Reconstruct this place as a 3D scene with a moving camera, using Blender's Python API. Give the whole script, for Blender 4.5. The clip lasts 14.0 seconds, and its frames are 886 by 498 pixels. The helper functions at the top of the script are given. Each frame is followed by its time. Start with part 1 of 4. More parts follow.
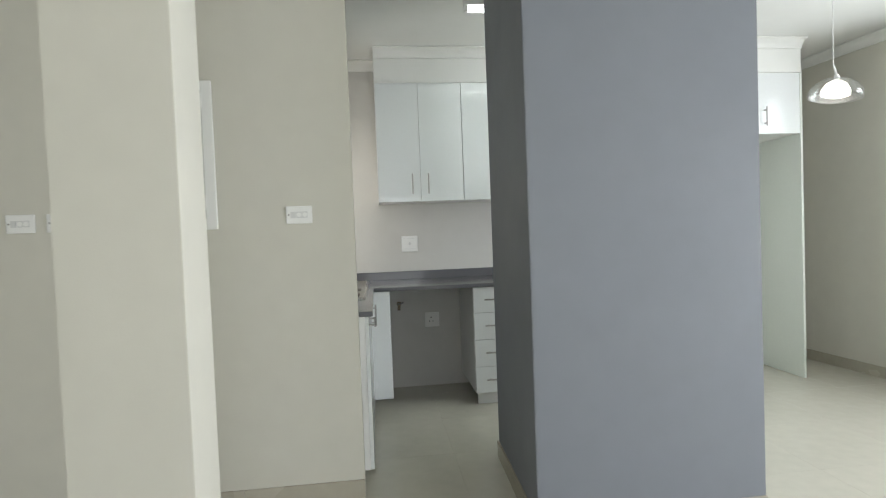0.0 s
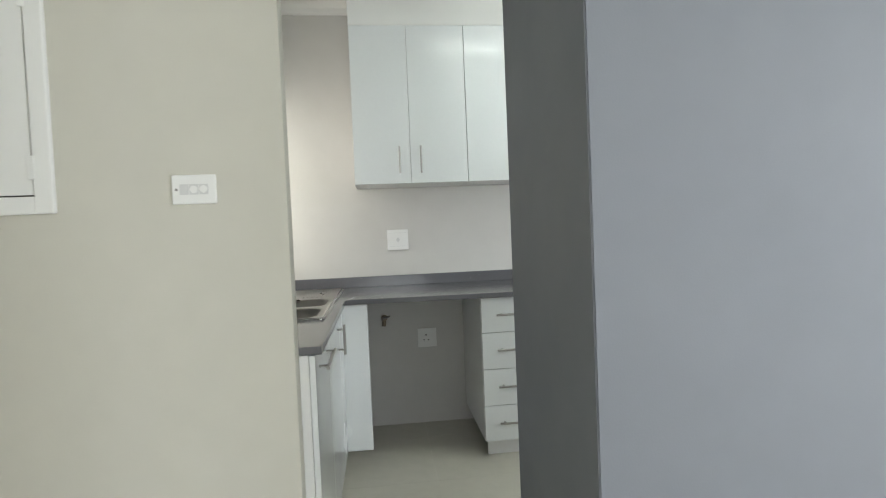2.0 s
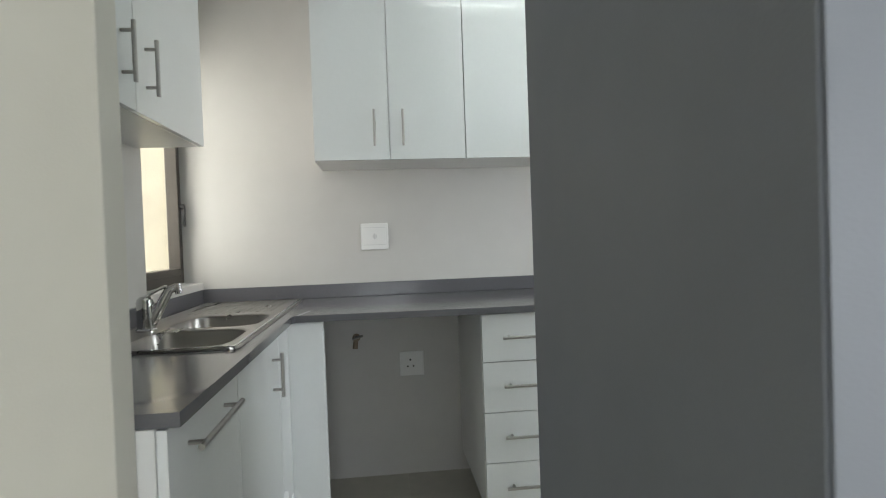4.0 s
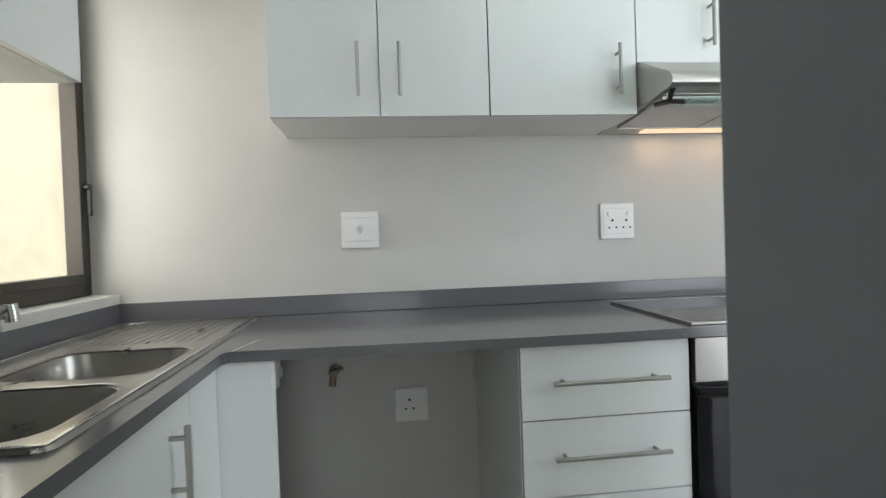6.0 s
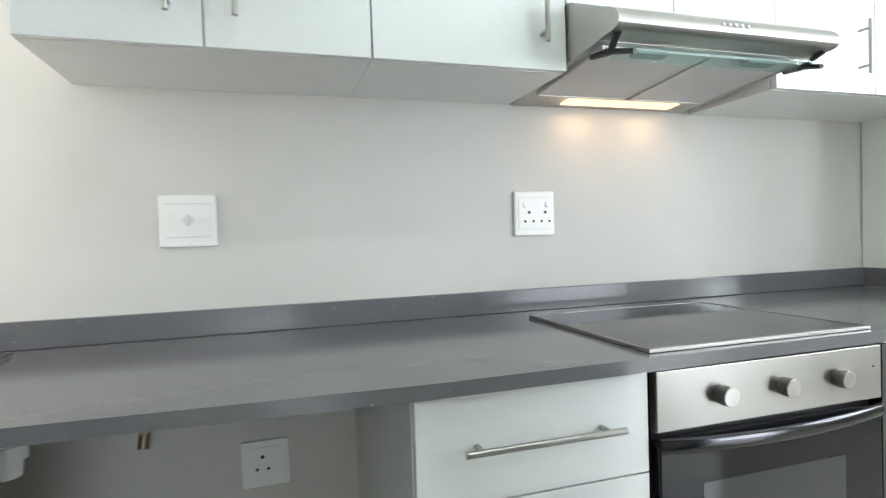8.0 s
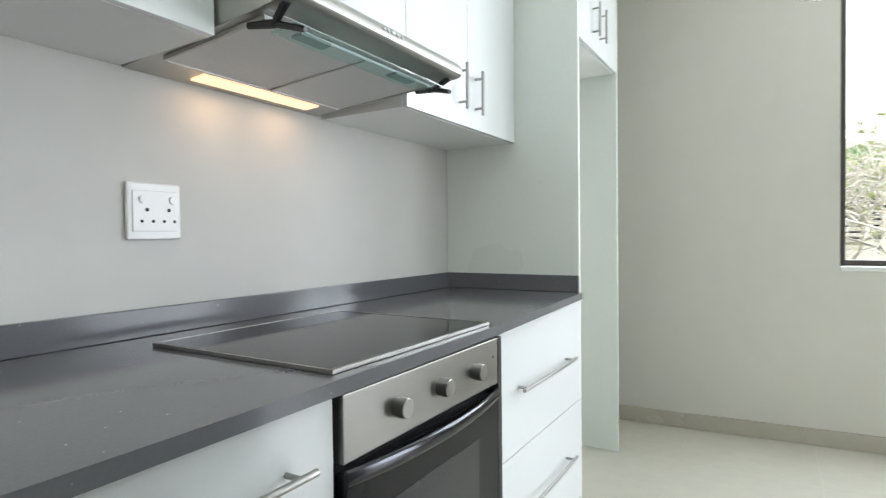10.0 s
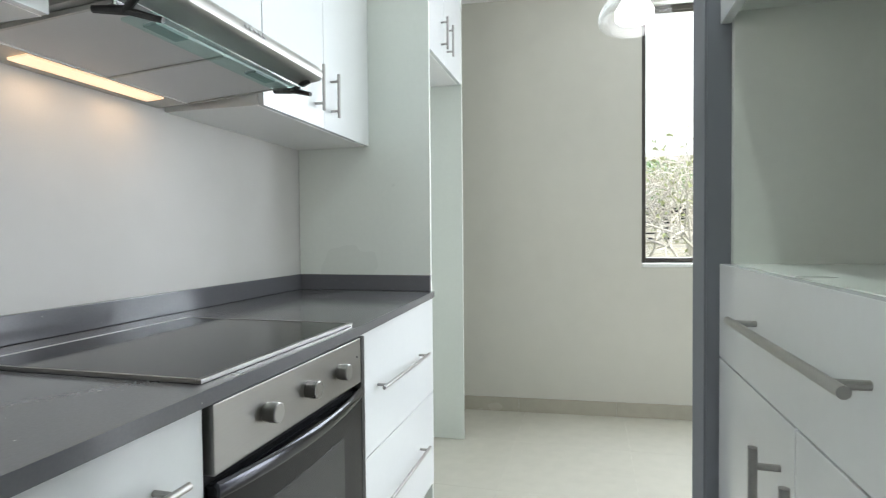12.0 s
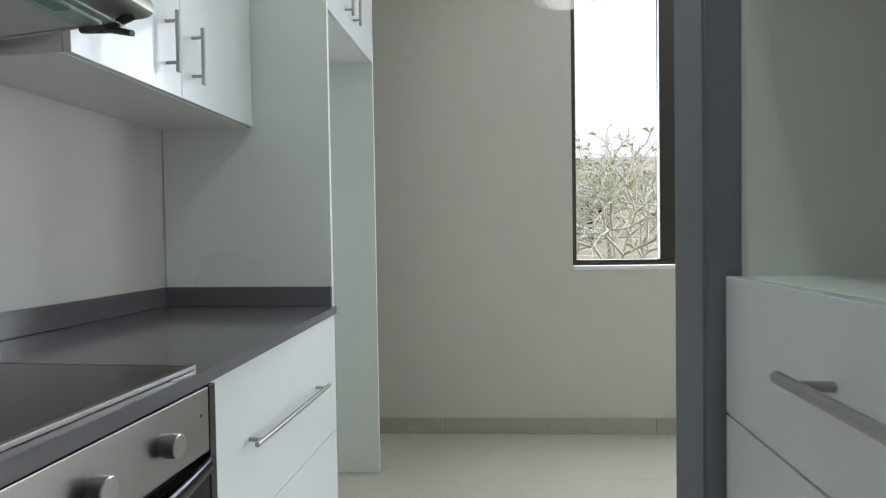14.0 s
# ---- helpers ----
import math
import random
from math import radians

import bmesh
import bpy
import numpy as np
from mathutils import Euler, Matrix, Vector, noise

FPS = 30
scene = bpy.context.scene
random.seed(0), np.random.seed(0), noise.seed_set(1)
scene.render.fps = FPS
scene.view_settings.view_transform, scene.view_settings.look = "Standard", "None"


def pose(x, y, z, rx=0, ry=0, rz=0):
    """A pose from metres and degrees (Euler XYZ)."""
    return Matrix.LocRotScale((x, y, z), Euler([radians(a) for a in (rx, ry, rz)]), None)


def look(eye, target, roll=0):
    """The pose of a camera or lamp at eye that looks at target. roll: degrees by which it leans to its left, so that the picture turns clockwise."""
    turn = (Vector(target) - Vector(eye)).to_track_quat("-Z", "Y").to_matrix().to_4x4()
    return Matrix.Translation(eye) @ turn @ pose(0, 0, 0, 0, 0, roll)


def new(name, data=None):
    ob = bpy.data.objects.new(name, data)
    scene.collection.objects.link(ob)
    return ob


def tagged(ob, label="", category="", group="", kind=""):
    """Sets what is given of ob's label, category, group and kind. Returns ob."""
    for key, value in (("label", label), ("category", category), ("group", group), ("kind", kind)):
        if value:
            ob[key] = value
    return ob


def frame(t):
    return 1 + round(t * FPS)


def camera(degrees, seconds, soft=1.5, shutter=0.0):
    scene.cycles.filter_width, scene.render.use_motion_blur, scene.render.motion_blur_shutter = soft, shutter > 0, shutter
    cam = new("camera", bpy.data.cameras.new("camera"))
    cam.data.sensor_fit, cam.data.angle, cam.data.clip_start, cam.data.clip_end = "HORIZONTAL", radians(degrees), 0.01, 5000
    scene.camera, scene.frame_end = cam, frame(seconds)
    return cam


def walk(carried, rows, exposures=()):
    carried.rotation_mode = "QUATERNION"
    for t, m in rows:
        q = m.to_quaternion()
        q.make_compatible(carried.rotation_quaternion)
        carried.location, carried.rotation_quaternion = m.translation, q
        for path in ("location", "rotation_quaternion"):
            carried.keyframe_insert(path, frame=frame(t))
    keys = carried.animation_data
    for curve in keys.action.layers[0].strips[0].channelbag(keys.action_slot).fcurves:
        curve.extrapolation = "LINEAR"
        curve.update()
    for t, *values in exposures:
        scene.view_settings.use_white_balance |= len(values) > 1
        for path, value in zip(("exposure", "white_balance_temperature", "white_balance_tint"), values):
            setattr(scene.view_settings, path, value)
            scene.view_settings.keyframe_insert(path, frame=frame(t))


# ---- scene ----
PATH = [
    (0, (-0.244, -0.375, 1.288), (-0.006, 1.609, 1.222), -2.2),
    (0.5, (-0.182, -0.101, 1.287), (0.052, 1.884, 1.215), -2.2),
    (1, (-0.163, 0.169, 1.276), (0.07, 2.154, 1.205), -2.3),
    (1.5, (-0.141, 0.42, 1.269), (0.091, 2.405, 1.191), -2.3),
    (2, (-0.081, 0.66, 1.247), (0.142, 2.646, 1.175), -2.4),
    (4.5, (0.067, 1.642, 1.165), (0.287, 3.629, 1.129), -2.0),
    (5, (0.062, 1.836, 1.17), (0.286, 3.823, 1.126), -2.1),
    (5.5, (0.064, 1.998, 1.164), (0.291, 3.984, 1.123), -2.0),
    (6, (0.094, 2.199, 1.148), (0.323, 4.186, 1.112), -2.0),
    (6.5, (0.129, 2.348, 1.147), (0.368, 4.334, 1.114), -2.0),
    (7, (0.144, 2.481, 1.151), (0.447, 4.458, 1.11), -2.0),
    (7.5, (0.165, 2.582, 1.155), (0.602, 4.533, 1.107), -1.9),
    (8, (0.22, 2.68, 1.134), (0.819, 4.588, 1.086), -1.8),
    (8.5, (0.267, 2.788, 1.13), (1.063, 4.621, 1.078), -1.6),
    (9, (0.286, 2.844, 1.123), (1.477, 4.45, 1.066), -1.3),
    (9.2, (0.276, 2.866, 1.12), (1.63, 4.338, 1.068), -1.1),
    (11.5, (0.155, 2.959, 1.135), (2.047, 3.606, 1.079), -0.5),
    (12, (0.154, 2.958, 1.133), (2.087, 3.468, 1.082), -0.5),
    (12.5, (0.175, 2.961, 1.133), (2.135, 3.353, 1.084), -0.5),
    (13, (0.266, 2.972, 1.131), (2.241, 3.283, 1.085), -0.6),
    (13.5, (0.417, 2.971, 1.133), (2.398, 3.24, 1.085), -0.8),
    (14, (0.551, 2.99, 1.131), (2.535, 3.234, 1.083), -0.9),
]
cam = camera(77.5, 14.0, soft=1.15, shutter=0.4)
EXPOSURES = [(0, -0.12, 6550, 13), (2, 0.14, 6550, 13), (4.5, -0.08, 6450, 14), (5.5, -0.13, 6450, 14), (6.5, 0.2, 6350, 13), (7.5, 0.55, 6350, 12), (8, 0.6, 6350, 12), (9, 0.52, 6350, 13), (11.5, 0.0, 6250, 14), (12, 0.2, 6250, 14), (12.5, 0.12, 6250, 14), (14, -0.5, 6250, 14)]
walk(cam, [(t, look(eye, target, roll)) for t, eye, target, roll in PATH], EXPOSURES)

# ---------------------------------------------------------------- light
world = bpy.data.worlds.new("world")
scene.world = world
world.use_nodes = True
wn = world.node_tree
sky = wn.nodes.new("ShaderNodeTexSky")
sky.sky_type = "NISHITA"
sky.sun_disc = False
sky.sun_elevation = radians(48)
sky.sun_rotation = radians(222)
sky.air_density, sky.dust_density = 1.0, 3.0
wn.links.new(sky.outputs["Color"], wn.nodes["Background"].inputs["Color"])
wn.nodes["Background"].inputs["Strength"].default_value = 0.15

sun = new("sun", bpy.data.lights.new("sun", "SUN"))
sun.data.energy, sun.data.angle, sun.data.color = 5.0, radians(0.6), (1.0, 0.96, 0.9)
sun.matrix_world = look((0, 0, 10), (0.65, 0.72, 10 - 1.0))


def area_lamp(name, eye, target, width, height, power, colour):
    ob = new(name, bpy.data.lights.new(name, "AREA"))
    ob.data.shape, ob.data.size, ob.data.size_y = "RECTANGLE", width, height
    ob.data.energy, ob.data.color = power, colour
    ob.matrix_world = look(eye, target)
    return ob


DAY = (0.88, 0.95, 1.0)
area_lamp("patio_daylight", (3.80, -0.7, 1.1), (0, -0.7, 1.1), 2.7, 2.0, 145, DAY)
# Fill lamp in an unseen, added south opening; brightens fronts that face south.
area_lamp("added_south_fill", (0.6, -3.80, 1.5), (0.6, 0, 1.5), 2.2, 1.2, 62, DAY)
area_lamp("dining_window_daylight", (3.85, 2.13, 1.7), (0, 1.86, 1.6), 0.95, 1.5, 54, DAY)
area_lamp("kitchen_window_daylight", (-0.99, 3.83, 1.55), (0, 4.08, 1.4), 0.42, 1.0, 8.5, (1.0, 0.96, 0.88))
area_lamp("batten_light", (0.93, 2.95, 2.575), (0.93, 2.95, 0), 1.1, 0.05, 5.2, (0.85, 1.0, 0.91))
area_lamp("hood_light", (1.14, 4.125, 1.503), (1.14, 4.18, 1.0), 0.10, 0.035, 0.10, (1.0, 0.66, 0.36))
area_lamp("hood_light", (1.38, 4.125, 1.503), (1.38, 4.18, 1.0), 0.10, 0.035, 0.10, (1.0, 0.66, 0.36))

# ---------------------------------------------------------------- materials


def material(name, colour, rough=0.5, metal=0.0, spread=0.05, grain=40.0, bump=0.0, fine=300.0, stretch=(1, 1, 1), spec=0.5, coat=0.0):
    """Principled surface with variation at two scales and a fine relief."""
    m = bpy.data.materials.new(name)
    m.use_nodes = True
    t = m.node_tree
    b = t.nodes["Principled BSDF"]
    b.inputs["Roughness"].default_value = rough
    b.inputs["Metallic"].default_value = metal
    b.inputs["Specular IOR Level"].default_value = spec
    b.inputs["Coat Weight"].default_value = coat
    co = t.nodes.new("ShaderNodeTexCoord")
    mp = t.nodes.new("ShaderNodeMapping")
    mp.inputs["Scale"].default_value = stretch
    t.links.new(co.outputs["Object"], mp.inputs["Vector"])
    big = t.nodes.new("ShaderNodeTexNoise")
    big.inputs["Scale"].default_value = 1.7
    big.inputs["Detail"].default_value = 3
    small = t.nodes.new("ShaderNodeTexNoise")
    small.inputs["Scale"].default_value = grain
    small.inputs["Detail"].default_value = 4
    for n in (big, small):
        t.links.new(mp.outputs["Vector"], n.inputs["Vector"])
    add = t.nodes.new("ShaderNodeMath")
    add.operation = "ADD"
    t.links.new(big.outputs["Fac"], add.inputs[0])
    t.links.new(small.outputs["Fac"], add.inputs[1])
    ramp = t.nodes.new("ShaderNodeMapRange")
    ramp.inputs["From Min"].default_value, ramp.inputs["From Max"].default_value = 0.6, 1.4
    ramp.inputs["To Min"].default_value, ramp.inputs["To Max"].default_value = 1 - spread, 1 + spread
    t.links.new(add.outputs[0], ramp.inputs["Value"])
    mul = t.nodes.new("ShaderNodeVectorMath")
    mul.operation = "SCALE"
    mul.inputs[0].default_value = colour
    t.links.new(ramp.outputs["Result"], mul.inputs["Scale"])
    t.links.new(mul.outputs["Vector"], b.inputs["Base Color"])
    rr = t.nodes.new("ShaderNodeMapRange")
    rr.inputs["From Min"].default_value, rr.inputs["From Max"].default_value = 0.3, 0.7
    rr.inputs["To Min"].default_value, rr.inputs["To Max"].default_value = rough * 0.85, min(1, rough * 1.15)
    t.links.new(big.outputs["Fac"], rr.inputs["Value"])
    t.links.new(rr.outputs["Result"], b.inputs["Roughness"])
    if bump:
        rel = t.nodes.new("ShaderNodeTexNoise")
        rel.inputs["Scale"].default_value = fine
        rel.inputs["Detail"].default_value = 3
        t.links.new(mp.outputs["Vector"], rel.inputs["Vector"])
        bp = t.nodes.new("ShaderNodeBump")
        bp.inputs["Strength"].default_value, bp.inputs["Distance"].default_value = bump, 0.002
        t.links.new(rel.outputs["Fac"], bp.inputs["Height"])
        t.links.new(bp.outputs["Normal"], b.inputs["Normal"])
    return m


def glow(name, colour, strength):
    m = bpy.data.materials.new(name)
    m.use_nodes = True
    b = m.node_tree.nodes["Principled BSDF"]
    b.inputs["Base Color"].default_value = (0.8, 0.8, 0.8, 1)
    b.inputs["Emission Color"].default_value = (*colour, 1)
    b.inputs["Emission Strength"].default_value = strength
    return m


def clear(name, tint, gloss=0.06, gloss_rough=0.02):
    """Thin glass: see-through, with a little gloss."""
    m = bpy.data.materials.new(name)
    m.use_nodes = True
    t = m.node_tree
    t.nodes.remove(t.nodes["Principled BSDF"])
    tr, gl, mix = t.nodes.new("ShaderNodeBsdfTransparent"), t.nodes.new("ShaderNodeBsdfGlossy"), t.nodes.new("ShaderNodeMixShader")
    tr.inputs["Color"].default_value = (*tint, 1)
    gl.inputs["Roughness"].default_value = gloss_rough
    mix.inputs["Fac"].default_value = gloss
    t.links.new(tr.outputs["BSDF"], mix.inputs[1])
    t.links.new(gl.outputs["BSDF"], mix.inputs[2])
    t.links.new(mix.outputs["Shader"], t.nodes["Material Output"].inputs["Surface"])
    return m


PAINT = material("greige_wall_paint", (0.600, 0.582, 0.515), 0.75, spread=0.03, grain=9, bump=0.12, fine=220)
PALE = material("pale_kitchen_paint", (0.60, 0.588, 0.56), 0.7, spread=0.03, grain=9, bump=0.12, fine=220)
GREY = material("blue_grey_wall_paint", (0.178, 0.189, 0.216), 0.6, spread=0.04, grain=8, bump=0.12, fine=220)
CEIL = material("white_ceiling_paint", (0.78, 0.78, 0.75), 0.8, spread=0.02, grain=6, bump=0.08, fine=150)
WHITE = material("white_melamine", (0.76, 0.78, 0.78), 0.24, spread=0.015, grain=60, bump=0.015, fine=60, coat=0.35)
# White board; the greenish light falling on it is mixed into its colour.
GREENLIT = material("white_board_with_green_light", (0.75, 0.785, 0.73), 0.32, spread=0.02, grain=50, bump=0.03, fine=120)
CARCASS = material("white_board", (0.77, 0.77, 0.755), 0.36, spread=0.02, grain=50, bump=0.03, fine=120)
PLASTIC = material("white_plastic", (0.82, 0.82, 0.80), 0.3, spread=0.01, grain=30)
STONE = material("dark_grey_quartz", (0.128, 0.128, 0.138), 0.16, spread=0.09, grain=190)


def add_flecks(m, colour, scale, share):
    """Scatters small pale chips through a stone."""
    t = m.node_tree
    b = t.nodes["Principled BSDF"]
    was = b.inputs["Base Color"].links[0].from_socket
    co = t.nodes.new("ShaderNodeTexCoord")
    cell = t.nodes.new("ShaderNodeTexVoronoi")
    cell.inputs["Scale"].default_value = scale
    t.links.new(co.outputs["Object"], cell.inputs["Vector"])
    near = t.nodes.new("ShaderNodeMath")
    near.operation = "LESS_THAN"
    near.inputs[1].default_value = 0.30
    t.links.new(cell.outputs["Distance"], near.inputs[0])
    split = t.nodes.new("ShaderNodeSeparateColor")
    t.links.new(cell.outputs["Color"], split.inputs["Color"])
    few = t.nodes.new("ShaderNodeMath")
    few.operation = "LESS_THAN"
    few.inputs[1].default_value = share
    t.links.new(split.outputs[0], few.inputs[0])
    both = t.nodes.new("ShaderNodeMath")
    both.operation = "MULTIPLY"
    t.links.new(near.outputs[0], both.inputs[0])
    t.links.new(few.outputs[0], both.inputs[1])
    mix = t.nodes.new("ShaderNodeMix")
    mix.data_type = "RGBA"
    t.links.new(both.outputs[0], mix.inputs["Factor"])
    t.links.new(was, mix.inputs["A"])
    mix.inputs["B"].default_value = (*colour, 1)
    t.links.new(mix.outputs["Result"], b.inputs["Base Color"])


add_flecks(STONE, (0.38, 0.39, 0.39), 210.0, 0.004)
STEEL = material("brushed_steel", (0.285, 0.275, 0.262), 0.36, 1.0, spread=0.03, grain=25, stretch=(1, 12, 12))
# Lighter copy of the steel; the hood's bright room reflections are in its colour.
HOODSTEEL = material("satin_hood_steel_lit", (0.50, 0.49, 0.465), 0.46, 1.0, spread=0.06, grain=25, stretch=(1, 12, 12))
SINKMETAL = material("satin_sink_steel", (0.42, 0.405, 0.38), 0.30, 1.0, spread=0.03, grain=30, stretch=(10, 1, 10))
CHROME = material("chrome", (0.62, 0.62, 0.62), 0.08, 1.0, spread=0.02, grain=20)
NICKEL = material("satin_nickel", (0.40, 0.39, 0.37), 0.34, 1.0, spread=0.05, grain=60, bump=0.04, fine=300)
BLACKGLASS = material("black_glass", (0.012, 0.012, 0.014), 0.07, spread=0.05, grain=20, spec=0.2)
BLACK = material("black_plastic", (0.02, 0.02, 0.02), 0.4, spread=0.1, grain=50)
BRONZE = material("bronze_aluminium", (0.045, 0.038, 0.030), 0.4, 0.3, spread=0.1, grain=40)
TILE = material("polished_cream_porcelain", (0.56, 0.54, 0.46), 0.11, spread=0.05, grain=14)
GROUT = material("beige_grout", (0.545, 0.525, 0.445), 0.4, spread=0.1, grain=120)
SKIRT = material("beige_skirting_tile", (0.42, 0.39, 0.32), 0.25, spread=0.06, grain=18)
MESHM = material("aluminium_filter_mesh", (0.62, 0.61, 0.61), 0.55, 0.55, spread=0.2, grain=700, bump=0.3, fine=700)
BRASS = material("tarnished_brass", (0.26, 0.21, 0.15), 0.4, 1.0, spread=0.1, grain=60)
RENDERM = material("cream_plaster", (0.82, 0.76, 0.60), 0.85, spread=0.12, grain=12, bump=0.3, fine=60)
SOIL = material("dry_lawn", (0.16, 0.17, 0.07), 0.95, spread=0.3, grain=30, bump=0.5, fine=80)
BARK = material("pale_bark", (0.80, 0.76, 0.68), 0.85, spread=0.2, grain=30, bump=0.3, fine=80)
def let_light_through(m, colour, share):
    """Thin leaves pass part of the light that falls on their far side."""
    t = m.node_tree
    tl, mix = t.nodes.new("ShaderNodeBsdfTranslucent"), t.nodes.new("ShaderNodeMixShader")
    tl.inputs["Color"].default_value = (*colour, 1)
    mix.inputs["Fac"].default_value = share
    t.links.new(t.nodes["Principled BSDF"].outputs["BSDF"], mix.inputs[1])
    t.links.new(tl.outputs["BSDF"], mix.inputs[2])
    t.links.new(mix.outputs["Shader"], t.nodes["Material Output"].inputs["Surface"])
    return m


LEAF = let_light_through(material("green_leaf", (0.30, 0.44, 0.24), 0.45, spread=0.35, grain=6), (0.35, 0.55, 0.2), 0.4)
# Shrub leaves coloured paler to imitate the washed-out glare outdoors.
GLARELEAF = let_light_through(material("glare_paled_leaf", (0.48, 0.52, 0.28), 0.5, spread=0.3, grain=6), (0.6, 0.66, 0.3), 0.4)
KNOB = material("brushed_steel_knob", (0.36, 0.35, 0.34), 0.3, metal=1.0, spread=0.06, grain=60)
STRAW = material("dry_leaf", (0.42, 0.36, 0.22), 0.7, spread=0.3, grain=8)
WOOD = material("weathered_fence_board", (0.78, 0.75, 0.68), 0.8, spread=0.2, grain=20, bump=0.2, fine=90)
ROOF = material("pale_roof", (0.55, 0.50, 0.44), 0.8, spread=0.2, grain=20)
GLASS = clear("window_glass", (0.95, 0.97, 0.96))
SHADEGLASS = clear("clear_lamp_glass", (0.93, 0.94, 0.93), 0.20, 0.3)
VISOR = clear("green_visor_glass", (0.84, 0.95, 0.93), 0.10, 0.08)
OPAL = glow("lit_opal_glass", (1.0, 0.97, 0.90), 2.8)
TUBE = glow("lit_tube", (0.92, 1.0, 0.97), 6.0)
LENS = glow("lit_hood_lens", (1.0, 0.62, 0.31), 0.95)
GREYPL = material("light_grey_plastic", (0.66, 0.66, 0.65), 0.4, spread=0.03)
CLIP = material("grey_green_plastic", (0.22, 0.27, 0.26), 0.5, spread=0.05)
SLOT = material("dark_slot", (0.03, 0.03, 0.03), 0.7, spread=0.1)

# ---------------------------------------------------------------- building helpers
ROOT = {}


def thing(name, at, label="", category="", group="", kind=""):
    ob = new(name)
    ob.empty_display_size = 0.1
    ob.location = at
    ROOT[ob] = Vector(at)
    return tagged(ob, label, category, group, kind)


def part(name, bm, mat, parent=None, label="", smooth=False):
    """Links a bmesh, given in world metres, as one mesh under a thing or a part."""
    at = ROOT[parent] if parent else Vector((0, 0, 0))
    bmesh.ops.translate(bm, verts=bm.verts, vec=-at)
    me = bpy.data.meshes.new(name)
    bm.to_mesh(me)
    bm.free()
    me.materials.append(mat)
    if smooth:
        me.set_sharp_from_angle(angle=radians(35))
        for p in me.polygons:
            p.use_smooth = True
    ob = new(name, me)
    if parent:
        ob.parent = parent
    ROOT[ob] = at
    return tagged(ob, label)


def box(bm, x0, x1, y0, y1, z0, z1, bevel=0.0):
    m = Matrix.LocRotScale(((x0 + x1) / 2, (y0 + y1) / 2, (z0 + z1) / 2), None, (abs(x1 - x0), abs(y1 - y0), abs(z1 - z0)))
    made = bmesh.ops.create_cube(bm, size=1, matrix=m)
    if bevel:
        edges = list({e for v in made["verts"] for e in v.link_edges})
        bmesh.ops.bevel(bm, geom=edges, offset=bevel, segments=2, affect="EDGES", profile=0.6)
    return bm


def boxes(*rows, bevel=0.0):
    bm = bmesh.new()
    for r in rows:
        box(bm, *r, bevel=bevel)
    return bm


def rod(bm, a, b, r, r2=None, seg=14):
    a, b = Vector(a), Vector(b)
    d = b - a
    m = Matrix.Translation((a + b) / 2) @ d.to_track_quat("Z", "Y").to_matrix().to_4x4()
    bmesh.ops.create_cone(bm, cap_ends=True, segments=seg, radius1=r, radius2=r if r2 is None else r2, depth=d.length, matrix=m)
    return bm


def lathe(bm, profile, centre, seg=28, turn=None):
    """Rings from (radius, height) pairs about a point."""
    c, rings = Vector(centre), []
    for r, h in profile:
        ring = []
        for k in range(seg):
            a = 2 * math.pi * k / seg
            p = Vector((r * math.cos(a), r * math.sin(a), h))
            ring.append(bm.verts.new(c + (turn @ p if turn else p)))
        rings.append(ring)
    for p, q in zip(rings, rings[1:]):
        for k in range(seg):
            bm.faces.new((p[k], p[(k + 1) % seg], q[(k + 1) % seg], q[k]))
    return bm


def wall(name, label, mat, *rows):
    ob = part(name, boxes(*rows, bevel=0.003 if len(rows) == 1 else 0), mat, None)
    return tagged(ob, label, "wall", kind="structure")


# facing: the way a front looks; u runs along it, w points out of it
AXES = {"-y": (Vector((1, 0, 0)), Vector((0, -1, 0))), "+y": (Vector((1, 0, 0)), Vector((0, 1, 0))), "+x": (Vector((0, 1, 0)), Vector((1, 0, 0)))}


def slab(bm, facing, plane, u0, u1, z0, z1, thick, bevel=0.0):
    """A board whose front face lies in the plane."""
    if facing == "-y":
        return box(bm, u0, u1, plane, plane + thick, z0, z1, bevel)
    if facing == "+y":
        return box(bm, u0, u1, plane - thick, plane, z0, z1, bevel)
    return box(bm, plane - thick, plane, u0, u1, z0, z1, bevel)


def bar_handle(parent, facing, plane, u0, z0, u1, z1, r=0.006):
    """A round bar on two posts."""
    u, w = AXES[facing]

    def at(uu, zz, out):
        base = Vector((0, plane, 0)) if facing != "+x" else Vector((plane, 0, 0))
        return base + u * uu + Vector((0, 0, zz)) + w * out

    bm = bmesh.new()
    a, b = at(u0, z0, 0.032), at(u1, z1, 0.032)
    rod(bm, a, b, r)
    d = (b - a).normalized()
    inset = min(0.03, (b - a).length * 0.16)
    for p in (a + d * inset, b - d * inset):
        rod(bm, p, p - w * 0.033, r * 0.8, seg=10)
    return part("handle", bm, NICKEL, parent, "brushed steel bar handle", smooth=True)


def front(parent, name, facing, plane, u0, u1, z0, z1, handle=None, mat=None):
    """A door or drawer front with narrow gaps round it; handle: u0, z0, u1, z1."""
    g = 0.0016
    bm = slab(bmesh.new(), facing, plane, u0 + g, u1 - g, z0 + g, z1 - g, 0.018, 0.0012)
    ob = part(name, bm, mat or WHITE, parent)
    if handle:
        bar_handle(ob, facing, plane, *handle)
    return ob


